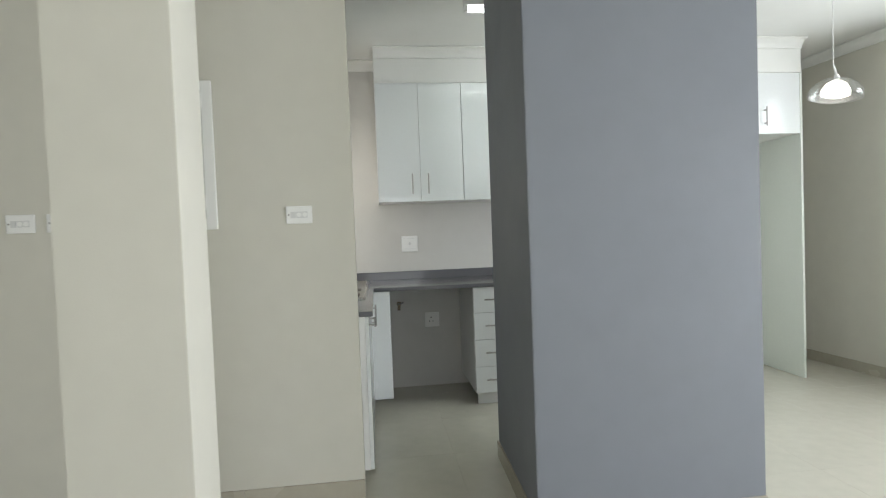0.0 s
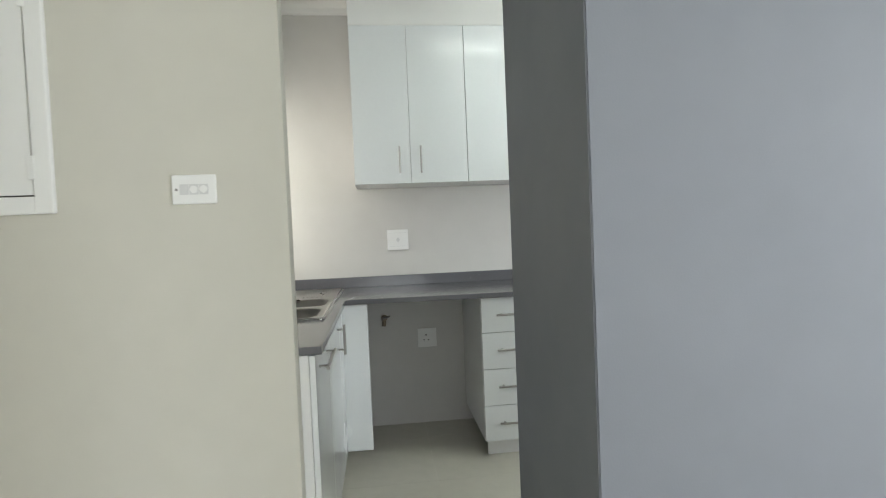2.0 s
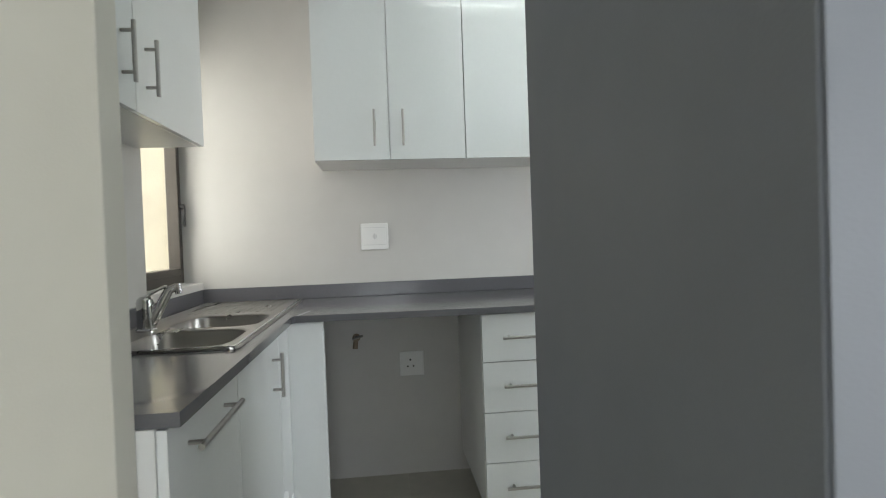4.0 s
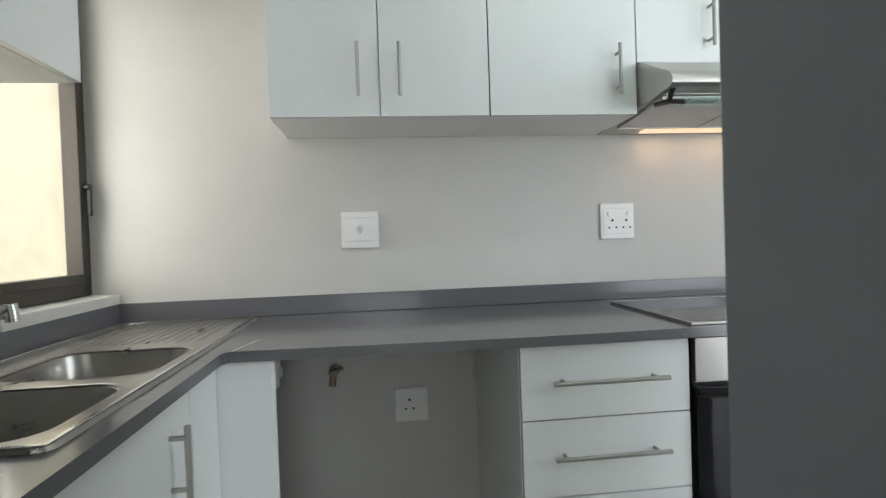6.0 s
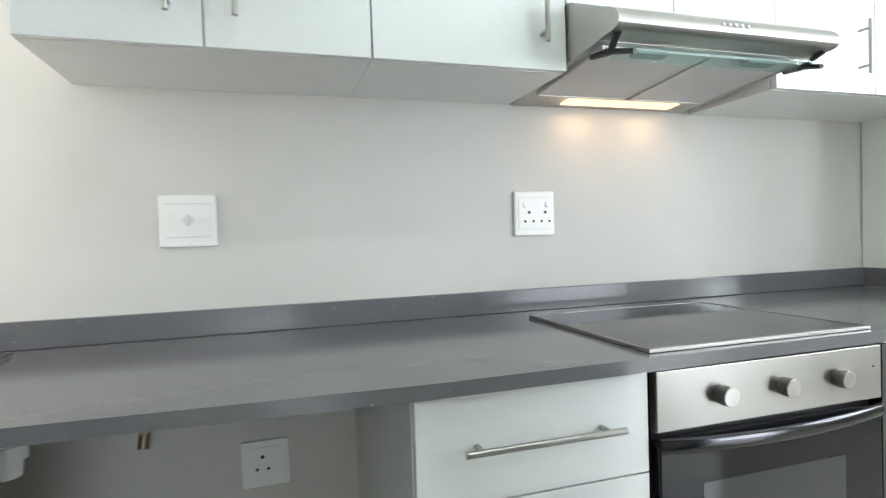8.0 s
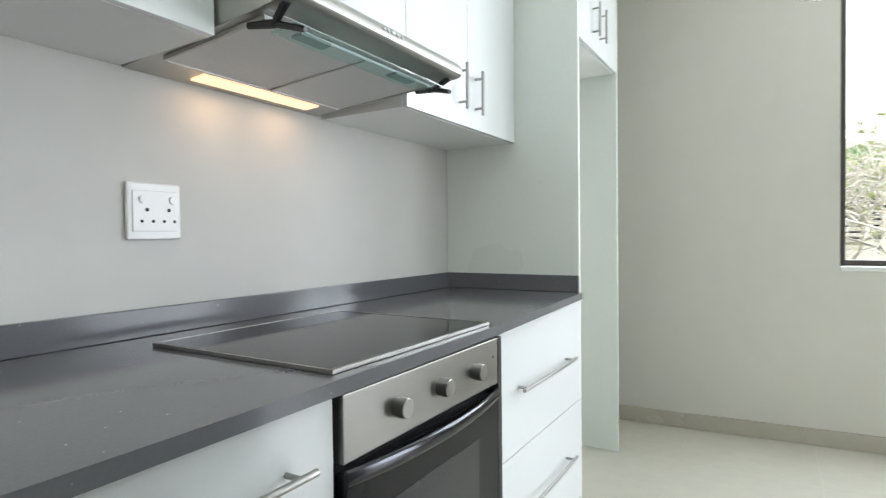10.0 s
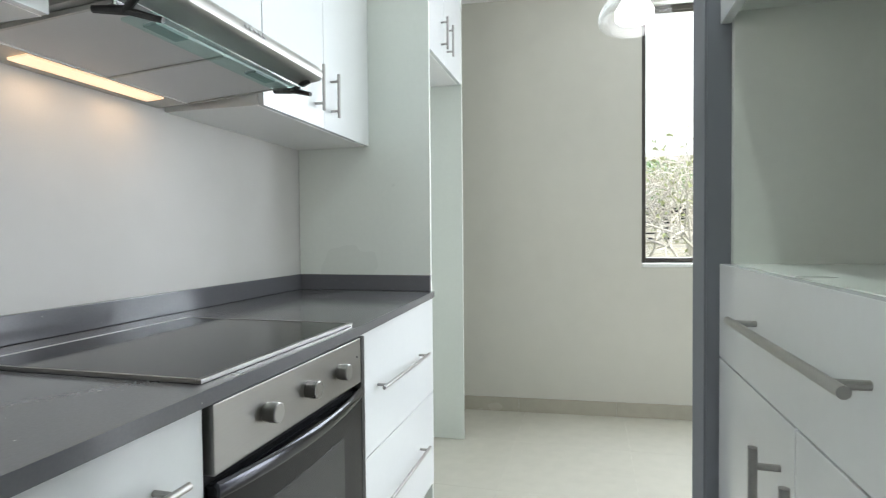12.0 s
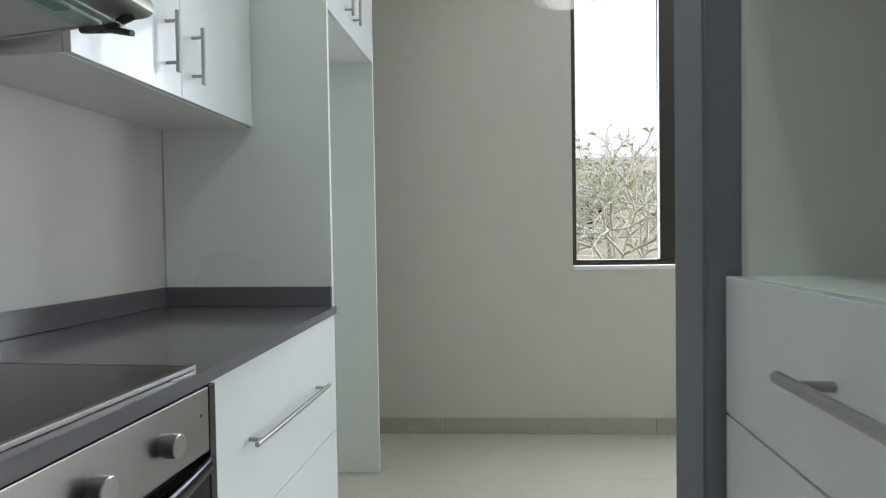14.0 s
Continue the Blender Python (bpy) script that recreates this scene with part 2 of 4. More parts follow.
# ---------------------------------------------------------------- the setting
H = 2.68
floor = thing("floor", (0, 0, 0), "polished cream porcelain tile floor", "floor", kind="structure")
wall("wall_north", "pale painted kitchen and dining wall", PALE, (-0.935, 3.92, 4.2, 4.4, -0.02, H))
wall("wall_kitchen_west", "pale painted wall with a window opening over the sink", PALE,
     (-0.96, -0.81, 2.391, 3.6, 0, H), (-0.96, -0.81, 3.6, 4.2, 0, 0.99), (-0.96, -0.81, 3.6, 4.2, 2.1, H))
wall("wall_entry", "greige painted wall beside the kitchen entry", PAINT, (-3.2, -0.347, 2.32, 2.39, 0, H))
wall("wall_pier", "greige painted wall end standing free", PAINT, (-1.06, -0.745, 1.13, 1.35, 0, H))


def prism(points, z0, z1):
    """A plan outline, counter-clockwise, raised between two heights."""
    bm = bmesh.new()
    lo = [bm.verts.new((x, y, z0)) for x, y in points]
    hi = [bm.verts.new((x, y, z1)) for x, y in points]
    n = len(points)
    for k in range(n):
        bm.faces.new((lo[k], lo[(k + 1) % n], hi[(k + 1) % n], hi[k]))
    bm.faces.new(hi), bm.faces.new(lo[::-1])
    up = [e for e in bm.edges if abs(e.verts[0].co.z - e.verts[1].co.z) > 0.02]
    if z1 - z0 > 0.02:
        bmesh.ops.bevel(bm, geom=up, offset=0.004, segments=2, affect="EDGES")
    return bm


tagged(part("wall_grey", prism([(0.368, 1.80), (1.387, 1.80), (1.42, 2.745), (1.294, 2.745), (1.294, 1.95), (0.467, 1.95), (0.467, 2.66), (0.398, 2.66)], 0, H), GREY),
       "blue-grey painted feature wall boxed round the cupboard", "wall", kind="structure")
wall("wall_east", "greige painted wall with a wide patio opening", PAINT,
     (3.72, 3.92, 0.699, 0.9, 0, H), (3.72, 3.92, -2.1, 0.699, 2.15, H), (3.72, 3.92, -3.9, -2.1, 0, H))
ASKEW = Matrix.Translation((3.72, 2.57, 0)) @ Matrix.Rotation(radians(4.0), 4, "Z") @ Matrix.Translation((-3.72, -2.57, 0))


def set_askew(ob):
    """Turns a piece of the dining wall, which is not square to the room."""
    ob.matrix_world = ASKEW @ Matrix.Translation(ob.location)
    return ob


set_askew(wall("wall_dining", "greige painted dining wall with a tall window", PAINT,
               (3.72, 3.92, 2.645, 4.2, 0, H), (3.72, 3.92, 1.6, 2.645, 0, 0.945), (3.72, 3.92, 1.6, 2.645, 2.52, H), (3.72, 3.92, 0.85, 1.6, 0, H)))
# Unseen wall behind the camera; its opening is added to let fill light in.
wall("wall_south", "unseen greige living room wall with an opening added for fill light", PAINT,
     (-3.2, -0.5, -3.9, -3.7, 0, H), (1.7, 3.72, -3.9, -3.7, 0, H), (-0.5, 1.7, -3.9, -3.7, 0, 0.9), (-0.5, 1.7, -3.9, -3.7, 2.1, H))
wall("wall_west", "greige painted living room wall", PAINT, (-3.4, -3.2, -3.9, 2.39, 0, H))
# Carried past the south and kitchen west walls, unseen, to block direct sun.
ceiling = part("ceiling", boxes((-3.4, 4.2, -5.2, 2.45, H, H + 0.16), (-2.25, 4.2, 2.4505, 4.4, H, H + 0.16)), CEIL)
tagged(ceiling, "smooth white painted ceiling with unseen overhangs added to block sun", "ceiling", kind="structure")

# boxed-in soffit over the wall cupboards
wall("bulkhead_kitchen", "white boxed-in soffit above the wall cupboards", CEIL, (-0.212, 2.36, 3.868, 4.198, 2.424, H - 0.002))
wall("bulkhead_fridge", "white boxed-in soffit above the fridge recess", CEIL, (2.362, 3.123, 3.632, 4.198, 2.424, H - 0.002))


def cornice(name, a, b, out):
    """A coved strip between wall and ceiling from a to b; out points into the room."""
    bm, a, b, out = bmesh.new(), Vector(a), Vector(b), Vector(out)
    prof = [(0.0, -0.075), (0.012, -0.075), (0.014, -0.06), (0.024, -0.04), (0.042, -0.022), (0.062, -0.013), (0.075, -0.012), (0.075, -0.002), (0.0, -0.002)]
    ends = [[bm.verts.new(p + out * (o + 0.001) + Vector((0, 0, H + z))) for o, z in prof] for p in (a, b)]
    n = len(prof)
    for k in range(n):
        bm.faces.new((ends[0][k], ends[0][(k + 1) % n], ends[1][(k + 1) % n], ends[1][k]))
    bm.faces.new(ends[0]), bm.faces.new(ends[1])
    bmesh.ops.recalc_face_normals(bm, faces=bm.faces)
    return tagged(part(name, bm, CEIL), "white coved plaster cornice", "cornice", kind="structure")


cornice("trim", (-0.81, 4.2, 0), (-0.212, 4.2, 0), (0, -1, 0))
cornice("trim", (-0.212, 3.868, 0), (2.36, 3.868, 0), (0, -1, 0))
cornice("trim", (2.36, 3.632, 0), (3.123, 3.632, 0), (0, -1, 0))
cornice("trim", (3.123, 4.2, 0), (3.60, 4.2, 0), (0, -1, 0))
cornice("trim", (3.72, -3.7, 0), (3.72, 0.9, 0), (-1, 0, 0))
set_askew(cornice("trim", (3.72, 0.9, 0), (3.72, 4.2, 0), (-1, 0, 0)))
cornice("trim", (-0.81, 2.391, 0), (-0.81, 4.2, 0), (1, 0, 0))


def window(name, label, axis_x, y0, y1, z0, z1, bars, transom=None, f=0.045):
    """A bronze aluminium window in a wall that runs along y; f: width of its frame."""
    w = thing(name, (axis_x, (y0 + y1) / 2, z0), label, "window", kind="structure")
    d0, d1 = axis_x - 0.025, axis_x + 0.025
    part("window_frame", boxes((d0, d1, y0, y0 + f, z0, z1), (d0, d1, y1 - f, y1, z0, z1), (d0, d1, y0 + f, y1 - f, z0, z0 + f),
                               (d0, d1, y0 + f, y1 - f, z1 - f, z1), bevel=0.003), BRONZE, w)
    cuts = [y0 + f] + [b for b in bars] + [y1 - f]
    for b in bars:
        part("mullion", boxes((d0 + 0.002, d1 - 0.002, b - 0.055, b + 0.037, z0 + f, z1 - f), bevel=0.003), BRONZE, w)
    rows = [z0 + f, z1 - f] if transom is None else [z0 + f, transom, z1 - f]
    if transom is not None:
        part("transom", boxes((d0 + 0.003, d1 - 0.003, y0 + f, y1 - f, transom - 0.03, transom + 0.03), bevel=0.003), BRONZE, w)
    for ya, yb in zip(cuts, cuts[1:]):
        for za, zb in zip(rows, rows[1:]):
            if transom is not None:
                s = 0.028
                part("sash", boxes((d0 + 0.01, d1 + 0.012, ya, ya + s, za, zb), (d0 + 0.01, d1 + 0.012, yb - s, yb, za, zb),
                                   (d0 + 0.01, d1 + 0.012, ya + s, yb - s, za, za + s), (d0 + 0.01, d1 + 0.012, ya + s, yb - s, zb - s, zb), bevel=0.002), BRONZE, w)
            p = part("pane", boxes((axis_x - 0.003, axis_x + 0.003, ya, yb, za, zb)), GLASS, w, "clear window glass")
            p.visible_shadow = False
    return w


win_k = window("window_1", "bronze aluminium kitchen window over the sink", -0.905, 3.602, 4.198, 1.0, 2.098, [], 1.76)
bm = bmesh.new()
rod(bm, (-0.875, 4.150, 1.36), (-0.850, 4.150, 1.36), 0.012)
box(bm, -0.858, -0.846, 4.144, 4.156, 1.265, 1.365, 0.003)
part("latch", bm, BLACK, win_k, "dark metal window latch", smooth=True)
part("window_sill", boxes((-0.955, -0.79, 3.602, 4.198, 0.962, 0.999), bevel=0.006), PALE, win_k, "pale plastered sill")
win_d = window("window_2", "tall bronze aluminium dining window onto the garden", 3.80, 1.602, 2.643, 0.95, 2.518, [2.108], f=0.030)
part("window_sill", boxes((3.712, 3.775, 1.602, 2.643, 0.925, 0.949), bevel=0.004), CEIL, win_d, "white painted sill")
set_askew(win_d)
patio = window("door_1", "bronze aluminium sliding patio door", 3.82, -2.098, 0.698, 0.0, 2.148, [-0.7])
# Unseen window, added to fill the south opening.
sw = thing("window_3", (0.6, -3.8, 0.9), "unseen bronze aluminium window added for fill light", "window", kind="structure")
part("window_frame", boxes((-0.498, -0.45, -3.83, -3.77, 0.902, 2.098), (1.65, 1.698, -3.83, -3.77, 0.902, 2.098), (-0.45, 1.65, -3.83, -3.77, 0.902, 0.95),
                           (-0.45, 1.65, -3.83, -3.77, 2.05, 2.098), (0.57, 0.63, -3.83, -3.77, 0.95, 2.05)), BRONZE, sw)
sp = part("pane", boxes((-0.45, 1.65, -3.803, -3.797, 0.95, 2.05)), GLASS, sw)
sp.visible_shadow = False

# ---------------------------------------------------------------- kitchen cupboards
FY = 3.535    # front of the base units on the north wall
WY = 3.862    # front of the wall units on the north wall
LXF = -0.300  # front of the sink run


def wall_unit(label, x0, x1, z0, doors, z1=2.422):
    c = thing("wall_cabinet", ((x0 + x1) / 2, 4.03, z0), label, "cabinet", "wall cupboards")
    part("body", boxes((x0, x1, WY + 0.0195, 4.199, z0, z1), bevel=0.001), CARCASS, c)
    for u0, u1, hu, hz in doors:
        front(c, "door", "-y", WY, u0, u1, z0 - 0.001, z1, (hu, hz, hu, hz + 0.156))
    return c


wall_unit("white double-door wall cupboard with bar handles", -0.212, 0.445, 1.520, [(-0.212, 0.112, 0.049, 1.575), (0.112, 0.445, 0.172, 1.575)])
wall_unit("white single-door wall cupboard beside the hood", 0.446, 0.918, 1.520, [(0.446, 0.918, 0.852, 1.576)])
wall_unit("short white double-door cupboard above the hood", 0.919, 1.568, 1.682, [(0.919, 1.232, 1.163, 1.727), (1.232, 1.568, 1.288, 1.727)])
wall_unit("white double-door wall cupboard beside the tall panel", 1.569, 2.358, 1.512, [(1.569, 1.949, 1.886, 1.562), (1.949, 2.358, 2.004, 1.560)])

lw = thing("wall_cabinet", (-0.69, 3.06, 1.535), "white double-door wall cupboard beside the window", "cabinet", "wall cupboards")
part("body", boxes((-0.809, -0.590, 2.392, 3.560, 1.535, 2.45), bevel=0.001), CARCASS, lw)
front(lw, "door", "+x", -0.571, 2.392, 3.0, 1.534, 2.45, (2.925, 1.592, 2.925, 1.747))
front(lw, "door", "+x", -0.571, 3.0, 3.56, 1.534, 2.45, (3.070, 1.592, 3.070, 1.747))

# drawers beside the open appliance space
d = thing("drawer_unit", (0.655, 3.87, 0), "white four-drawer base unit with long bar handles", "cabinet", "base units")
part("body", boxes((0.430, 0.877, FY + 0.0195, 4.199, 0.10, 0.873), bevel=0.001), CARCASS, d)
part("plinth", boxes((0.455, 0.877, FY + 0.075, FY + 0.09, 0.001, 0.099)), CARCASS, d, "recessed white plinth")
for za, zb in ((0.685, 0.872), (0.488, 0.685), (0.292, 0.488), (0.100, 0.292)):
    hz = zb - 0.090
    front(d, "drawer_front", "-y", FY, 0.430, 0.877, za, zb, (0.507, hz, 0.806, hz))

# wide drawers beside the tall panel
RFY = 3.586
d = thing("drawer_unit", (1.91, 3.87, 0), "wide white base unit with two deep drawers and bar handles", "cabinet", "base units")
part("body", boxes((1.482, 2.357, RFY + 0.0195, 4.199, 0.10, 0.873), bevel=0.001), CARCASS, d)
part("plinth", boxes((1.482, 2.357, RFY + 0.075, RFY + 0.09, 0.001, 0.099)), CARCASS, d, "recessed white plinth")
for za, zb in ((0.482, 0.872), (0.100, 0.482)):
    hz = zb - 0.198 if zb > 0.8 else zb - 0.173
    front(d, "drawer_front", "-y", RFY, 1.482, 2.357, za, zb, (1.705, hz, 2.195, hz))

# oven in its housing
o = thing("oven_housing", (1.17, 3.87, 0), "white base housing that holds the built-in oven", "cabinet", "base units")
part("side_panel", boxes((0.879, 0.884, FY + 0.02, 4.199, 0.10, 0.873)), BLACK, o, "dark edge strip")
part("side_panel", boxes((1.4615, 1.4805, FY - 0.013, 4.199, 0.445, 0.873)), BLACK, o, "dark edge strip")
front(o, "panel", "-y", FY, 0.884, 1.462, 0.100, 0.276)
part("plinth", boxes((0.884, 1.462, FY + 0.075, FY + 0.09, 0.001, 0.099)), CARCASS, o)

ov = thing("oven", (1.17, 3.8, 0.28), "built-in oven with steel control panel and black glass door", "oven")
part("body", boxes((0.890, 1.457, FY + 0.012, 4.10, 0.280, 0.872)), BLACK, ov)
part("control_panel", boxes((0.886, 1.460, FY - 0.012, FY + 0.010, 0.758, 0.872), bevel=0.002), STEEL, ov, "brushed steel control panel")
for kx in (1.032, 1.184, 1.332):
    bm = bmesh.new()
    lathe(bm, [(0.0001, 0.027), (0.0165, 0.027), (0.0185, 0.0255), (0.0190, 0.010), (0.0175, 0.009), (0.0175, 0.0)], (kx, FY - 0.012, 0.815), 24, Matrix.Rotation(radians(90), 3, "X"))
    part("knob", bm, KNOB, ov, "round metal control knob", smooth=True)
# Thin strips in front of the glass imitate the reflection of a wire rack.
for rz in (0.42, 0.53):
    part("rack_reflection", boxes((1.05, 1.30, FY - 0.0165, FY - 0.0151, rz, rz + 0.003)), NICKEL, ov, "thin strips on the glass imitating reflected wires")
part("indicator_light", rod(bmesh.new(), (1.435, FY - 0.0135, 0.828), (1.435, FY - 0.011, 0.828), 0.0025, seg=10), SLOT, ov)
door = part("door", boxes((0.888, 1.458, FY - 0.014, FY + 0.008, 0.284, 0.742), bevel=0.004), BLACKGLASS, ov, "black glass oven door")
part("door_window", boxes((0.985, 1.350, FY - 0.0150, FY - 0.0142, 0.345, 0.652)), material("tinted_oven_glass", (0.03, 0.032, 0.036), 0.05, spread=0.05), door)
bm = bmesh.new()
pts = []
for k in range(17):
    a = k / 16
    x = 0.889 + 0.568 * a
    bow = 0.024 * (1 - (2 * a - 1) ** 2)
    pts.append(Vector((x, FY - 0.014 - bow, 0.734 - 0.004 * math.sin(math.pi * a))))
prev = None
for p in pts:
    ring = [bm.verts.new(p + Vector((0, 0.006 * math.cos(a), 0.015 * math.sin(a)))) for a in [2 * math.pi * j / 12 for j in range(12)]]
    if prev:
        for j in range(12):
            bm.faces.new((prev[j], prev[(j + 1) % 12], ring[(j + 1) % 12], ring[j]))
    else:
        bm.faces.new(ring)
    prev = ring
bm.faces.new(prev)
bmesh.ops.recalc_face_normals(bm, faces=bm.faces)
part("handle", bm, material("dark_chrome", (0.055, 0.055, 0.06), 0.16, 1.0, spread=0.04), door, "curved dark chrome handle", smooth=True)

# sink run
s = thing("sink_unit", (-0.55, 2.9, 0), "white base cupboards under the sink", "cabinet", "base units")
part("body", boxes((-0.809, LXF - 0.0195, 2.392, 3.40, 0.10, 0.70), (-0.36, LXF - 0.0195, 2.392, 3.57, 0.70, 0.873)), CARCASS, s)
part("plinth", boxes((LXF - 0.09, LXF - 0.075, 2.392, 3.55, 0.001, 0.099)), CARCASS, s)
front(s, "drawer_front", "+x", LXF, 2.392, 2.835, 0.100, 0.872, (2.430 + 0.03, 0.815, 2.750, 0.815))
front(s, "door", "+x", LXF, 2.835, 3.365, 0.100, 0.872, (3.255, 0.682, 3.255, 0.822))
front(s, "door", "+x", LXF, 3.365, 3.552, 0.100, 0.872)
part("end_panel", boxes((-0.3195, -0.166, 3.5535, 3.572, 0.100, 0.873), bevel=0.008), WHITE, s, "narrow white filler board")

# worktop with its upstand
wt = thing("worktop", (0.5, 3.85, 0.873), "dark grey speckled stone worktop in an L shape", "worktop")
SX0, SX1, SY0, SY1 = -0.770, -0.323, 2.930, 4.120
for row in ((-0.809, SX0 + 0.02, 2.392, 4.199), (SX1 - 0.02, -0.278, 2.392, 3.52), (SX0 + 0.02, SX1 - 0.02, 2.392, SY0 + 0.02), (SX0 + 0.02, SX1 - 0.02, SY1 - 0.02, 4.199)):
    part("slab", boxes((*row, 0.8745, 0.900)), STONE, wt)
part("slab", prism([(SX1 - 0.02, 3.52), (-0.278, 3.52), (-0.268, 3.545), (0.45, 3.515), (1.45, 3.528), (2.357, 3.577), (2.357, 4.199), (SX1 - 0.02, 4.199)], 0.8745, 0.900), STONE, wt)
part("upstand", boxes((-0.789, 2.345, 4.180, 4.199, 0.9005, 0.966), bevel=0.002), STONE, wt)
part("upstand", boxes((-0.809, -0.789, 2.392, 4.199, 0.9005, 0.966), bevel=0.002), STONE, wt)
part("upstand", boxes((2.339, 2.358, 3.592, 4.179, 0.9005, 0.966), bevel=0.002), STONE, wt)

part("joint", prism([(-0.262, 3.552), (-0.260, 3.551), (-0.230, 3.690), (-0.232, 3.691)], 0.8995, 0.9004), GREYPL, wt, "fine pale joint")

# tall panels and bridge cupboard round the fridge recess
def tall_panel(x0, x1, y0, z1, label):
    p = part("partition_board", boxes((x0, x1, y0, 4.195, 0.001, z1), bevel=0.001), GREENLIT)
    return tagged(p, label, "panel", "fridge panels")


tall_panel(2.359, 2.376, 3.594, 2.422, "tall white board between worktop and fridge recess")
tall_panel(3.106, 3.123, 3.626, 2.422, "tall white board at the outer side of the fridge recess")
b = thing("bridge_cabinet", (2.74, 3.9, 1.948), "white double-door cupboard above the empty fridge recess", "cabinet", "wall cupboards")
part("body", boxes((2.377, 3.105, 3.647, 4.199, 1.948, 2.422), bevel=0.001), CARCASS, b)
front(b, "door", "-y", 3.627, 2.377, 2.741, 1.947, 2.422, (2.690, 2.005, 2.690, 2.155))
front(b, "door", "-y", 3.627, 2.741, 3.105, 1.947, 2.422, (2.800, 2.005, 2.800, 2.155))

# cupboard with open appliance niche behind the grey wall
RY = 2.720
r = thing("tall_cabinet", (0.88, 2.35, 0), "white cupboard with drawer and open appliance niche", "cabinet")
part("side_panel", boxes((0.468, 0.486, 1.953, RY - 0.02, 0.10, 2.45)), GREENLIT, r)
part("side_panel", boxes((1.272, 1.290, 1.953, RY - 0.02, 0.10, 2.45)), GREENLIT, r)
part("back_panel", boxes((0.486, 1.272, 1.953, 1.965, 0.10, 2.45)), GREENLIT, r)
part("shelf", boxes((0.486, 1.272, 1.965, RY - 0.0185, 1.058, 1.0755), bevel=0.001), GREENLIT, r, "pale niche floor")
part("shelf", boxes((0.486, 1.272, 1.965, RY - 0.02, 1.535, 1.553)), GREENLIT, r)
part("plinth", boxes((0.468, 1.290, RY - 0.09, RY - 0.075, 0.001, 0.099)), GREENLIT, r)
front(r, "drawer_front", "+y", RY, 0.468, 1.290, 0.899, 1.076, (0.682, 0.998, 1.082, 0.998))
front(r, "door", "+y", RY, 0.468, 0.892, 0.100, 0.899, (0.825, 0.698, 0.825, 0.853))
front(r, "door", "+y", RY, 0.892, 1.290, 0.100, 0.899, (0.945, 0.698, 0.945, 0.853))
front(r, "door", "+y", RY, 0.468, 0.880, 1.518, 2.45)
front(r, "door", "+y", RY, 0.880, 1.290, 1.518, 2.45)

# ---------------------------------------------------------------- sink and tap


def rounded(cx, cy, hx, hy, rad, seg=6):
    out = []
    for sx, sy, a0 in ((1, 1, 0), (-1, 1, 90), (-1, -1, 180), (1, -1, 270)):
        for k in range(seg + 1):
            a = radians(a0 + 90 * k / seg)
            out.append((cx + sx * (hx - rad) + rad * math.cos(a), cy + sy * (hy - rad) + rad * math.sin(a)))
    return out


def skin(bm, loops, cap=True):
    rings = [[bm.verts.new((x, y, z)) for x, y in pts] for pts, z in loops]
    n = len(rings[0])
    for p, q in zip(rings, rings[1:]):
        for k in range(n):
            bm.faces.new((p[k], p[(k + 1) % n], q[(k + 1) % n], q[k]))
    if cap:
        bm.faces.new(rings[-1])
    return rings


sk = thing("sink", (-0.55, 3.5, 0.9), "double-bowl stainless steel sink with ribbed drainer", "sink")
bowls = [(-0.512, 3.108, 0.152, 0.152), (-0.508, 3.465, 0.150, 0.146)]
# top plate pieced round the two bowls
bm = bmesh.new()
zt = 0.9065
outer = rounded((SX0 + SX1) / 2, (SY0 + SY1) / 2, (SX1 - SX0) / 2, (SY1 - SY0) / 2, 0.02, 4)
ringo = [bm.verts.new((x, y, zt)) for x, y in outer]
edges = [bm.edges.new((ringo[k], ringo[(k + 1) % len(ringo)])) for k in range(len(ringo))]
for cx, cy, hx, hy in bowls:
    loop = [bm.verts.new((x, y, zt)) for x, y in rounded(cx, cy, hx, hy, 0.07, 8)]
    edges += [bm.edges.new((loop[k], loop[(k + 1) % len(loop)])) for k in range(len(loop))]
bmesh.ops.triangle_fill(bm, edges=edges, use_beauty=True, use_dissolve=False)
bmesh.ops.recalc_face_normals(bm, faces=bm.faces)
low = [bm.verts.new((v.co.x + (0.004 if v.co.x > -0.55 else -0.004), v.co.y, 0.9008)) for v in ringo]
for k in range(len(ringo)):
    bm.faces.new((ringo[k], low[k], low[(k + 1) % len(ringo)], ringo[(k + 1) % len(ringo)]))
part("deck", bm, SINKMETAL, sk)
bm = bmesh.new()
box(bm, SX0 + 0.004, SX1 - 0.004, SY0 + 0.003, SY0 + 0.010, 0.9066, 0.9095, 0.001)
box(bm, SX0 + 0.004, SX1 - 0.004, SY1 - 0.010, SY1 - 0.003, 0.9066, 0.9095, 0.001)
box(bm, SX1 - 0.010, SX1 - 0.003, SY0 + 0.010, SY1 - 0.010, 0.9066, 0.9095, 0.001)
box(bm, SX0 + 0.003, SX0 + 0.010, SY0 + 0.010, SY1 - 0.010, 0.9066, 0.9095, 0.001)
part("rim", bm, CHROME, sk, "bright rolled rim")
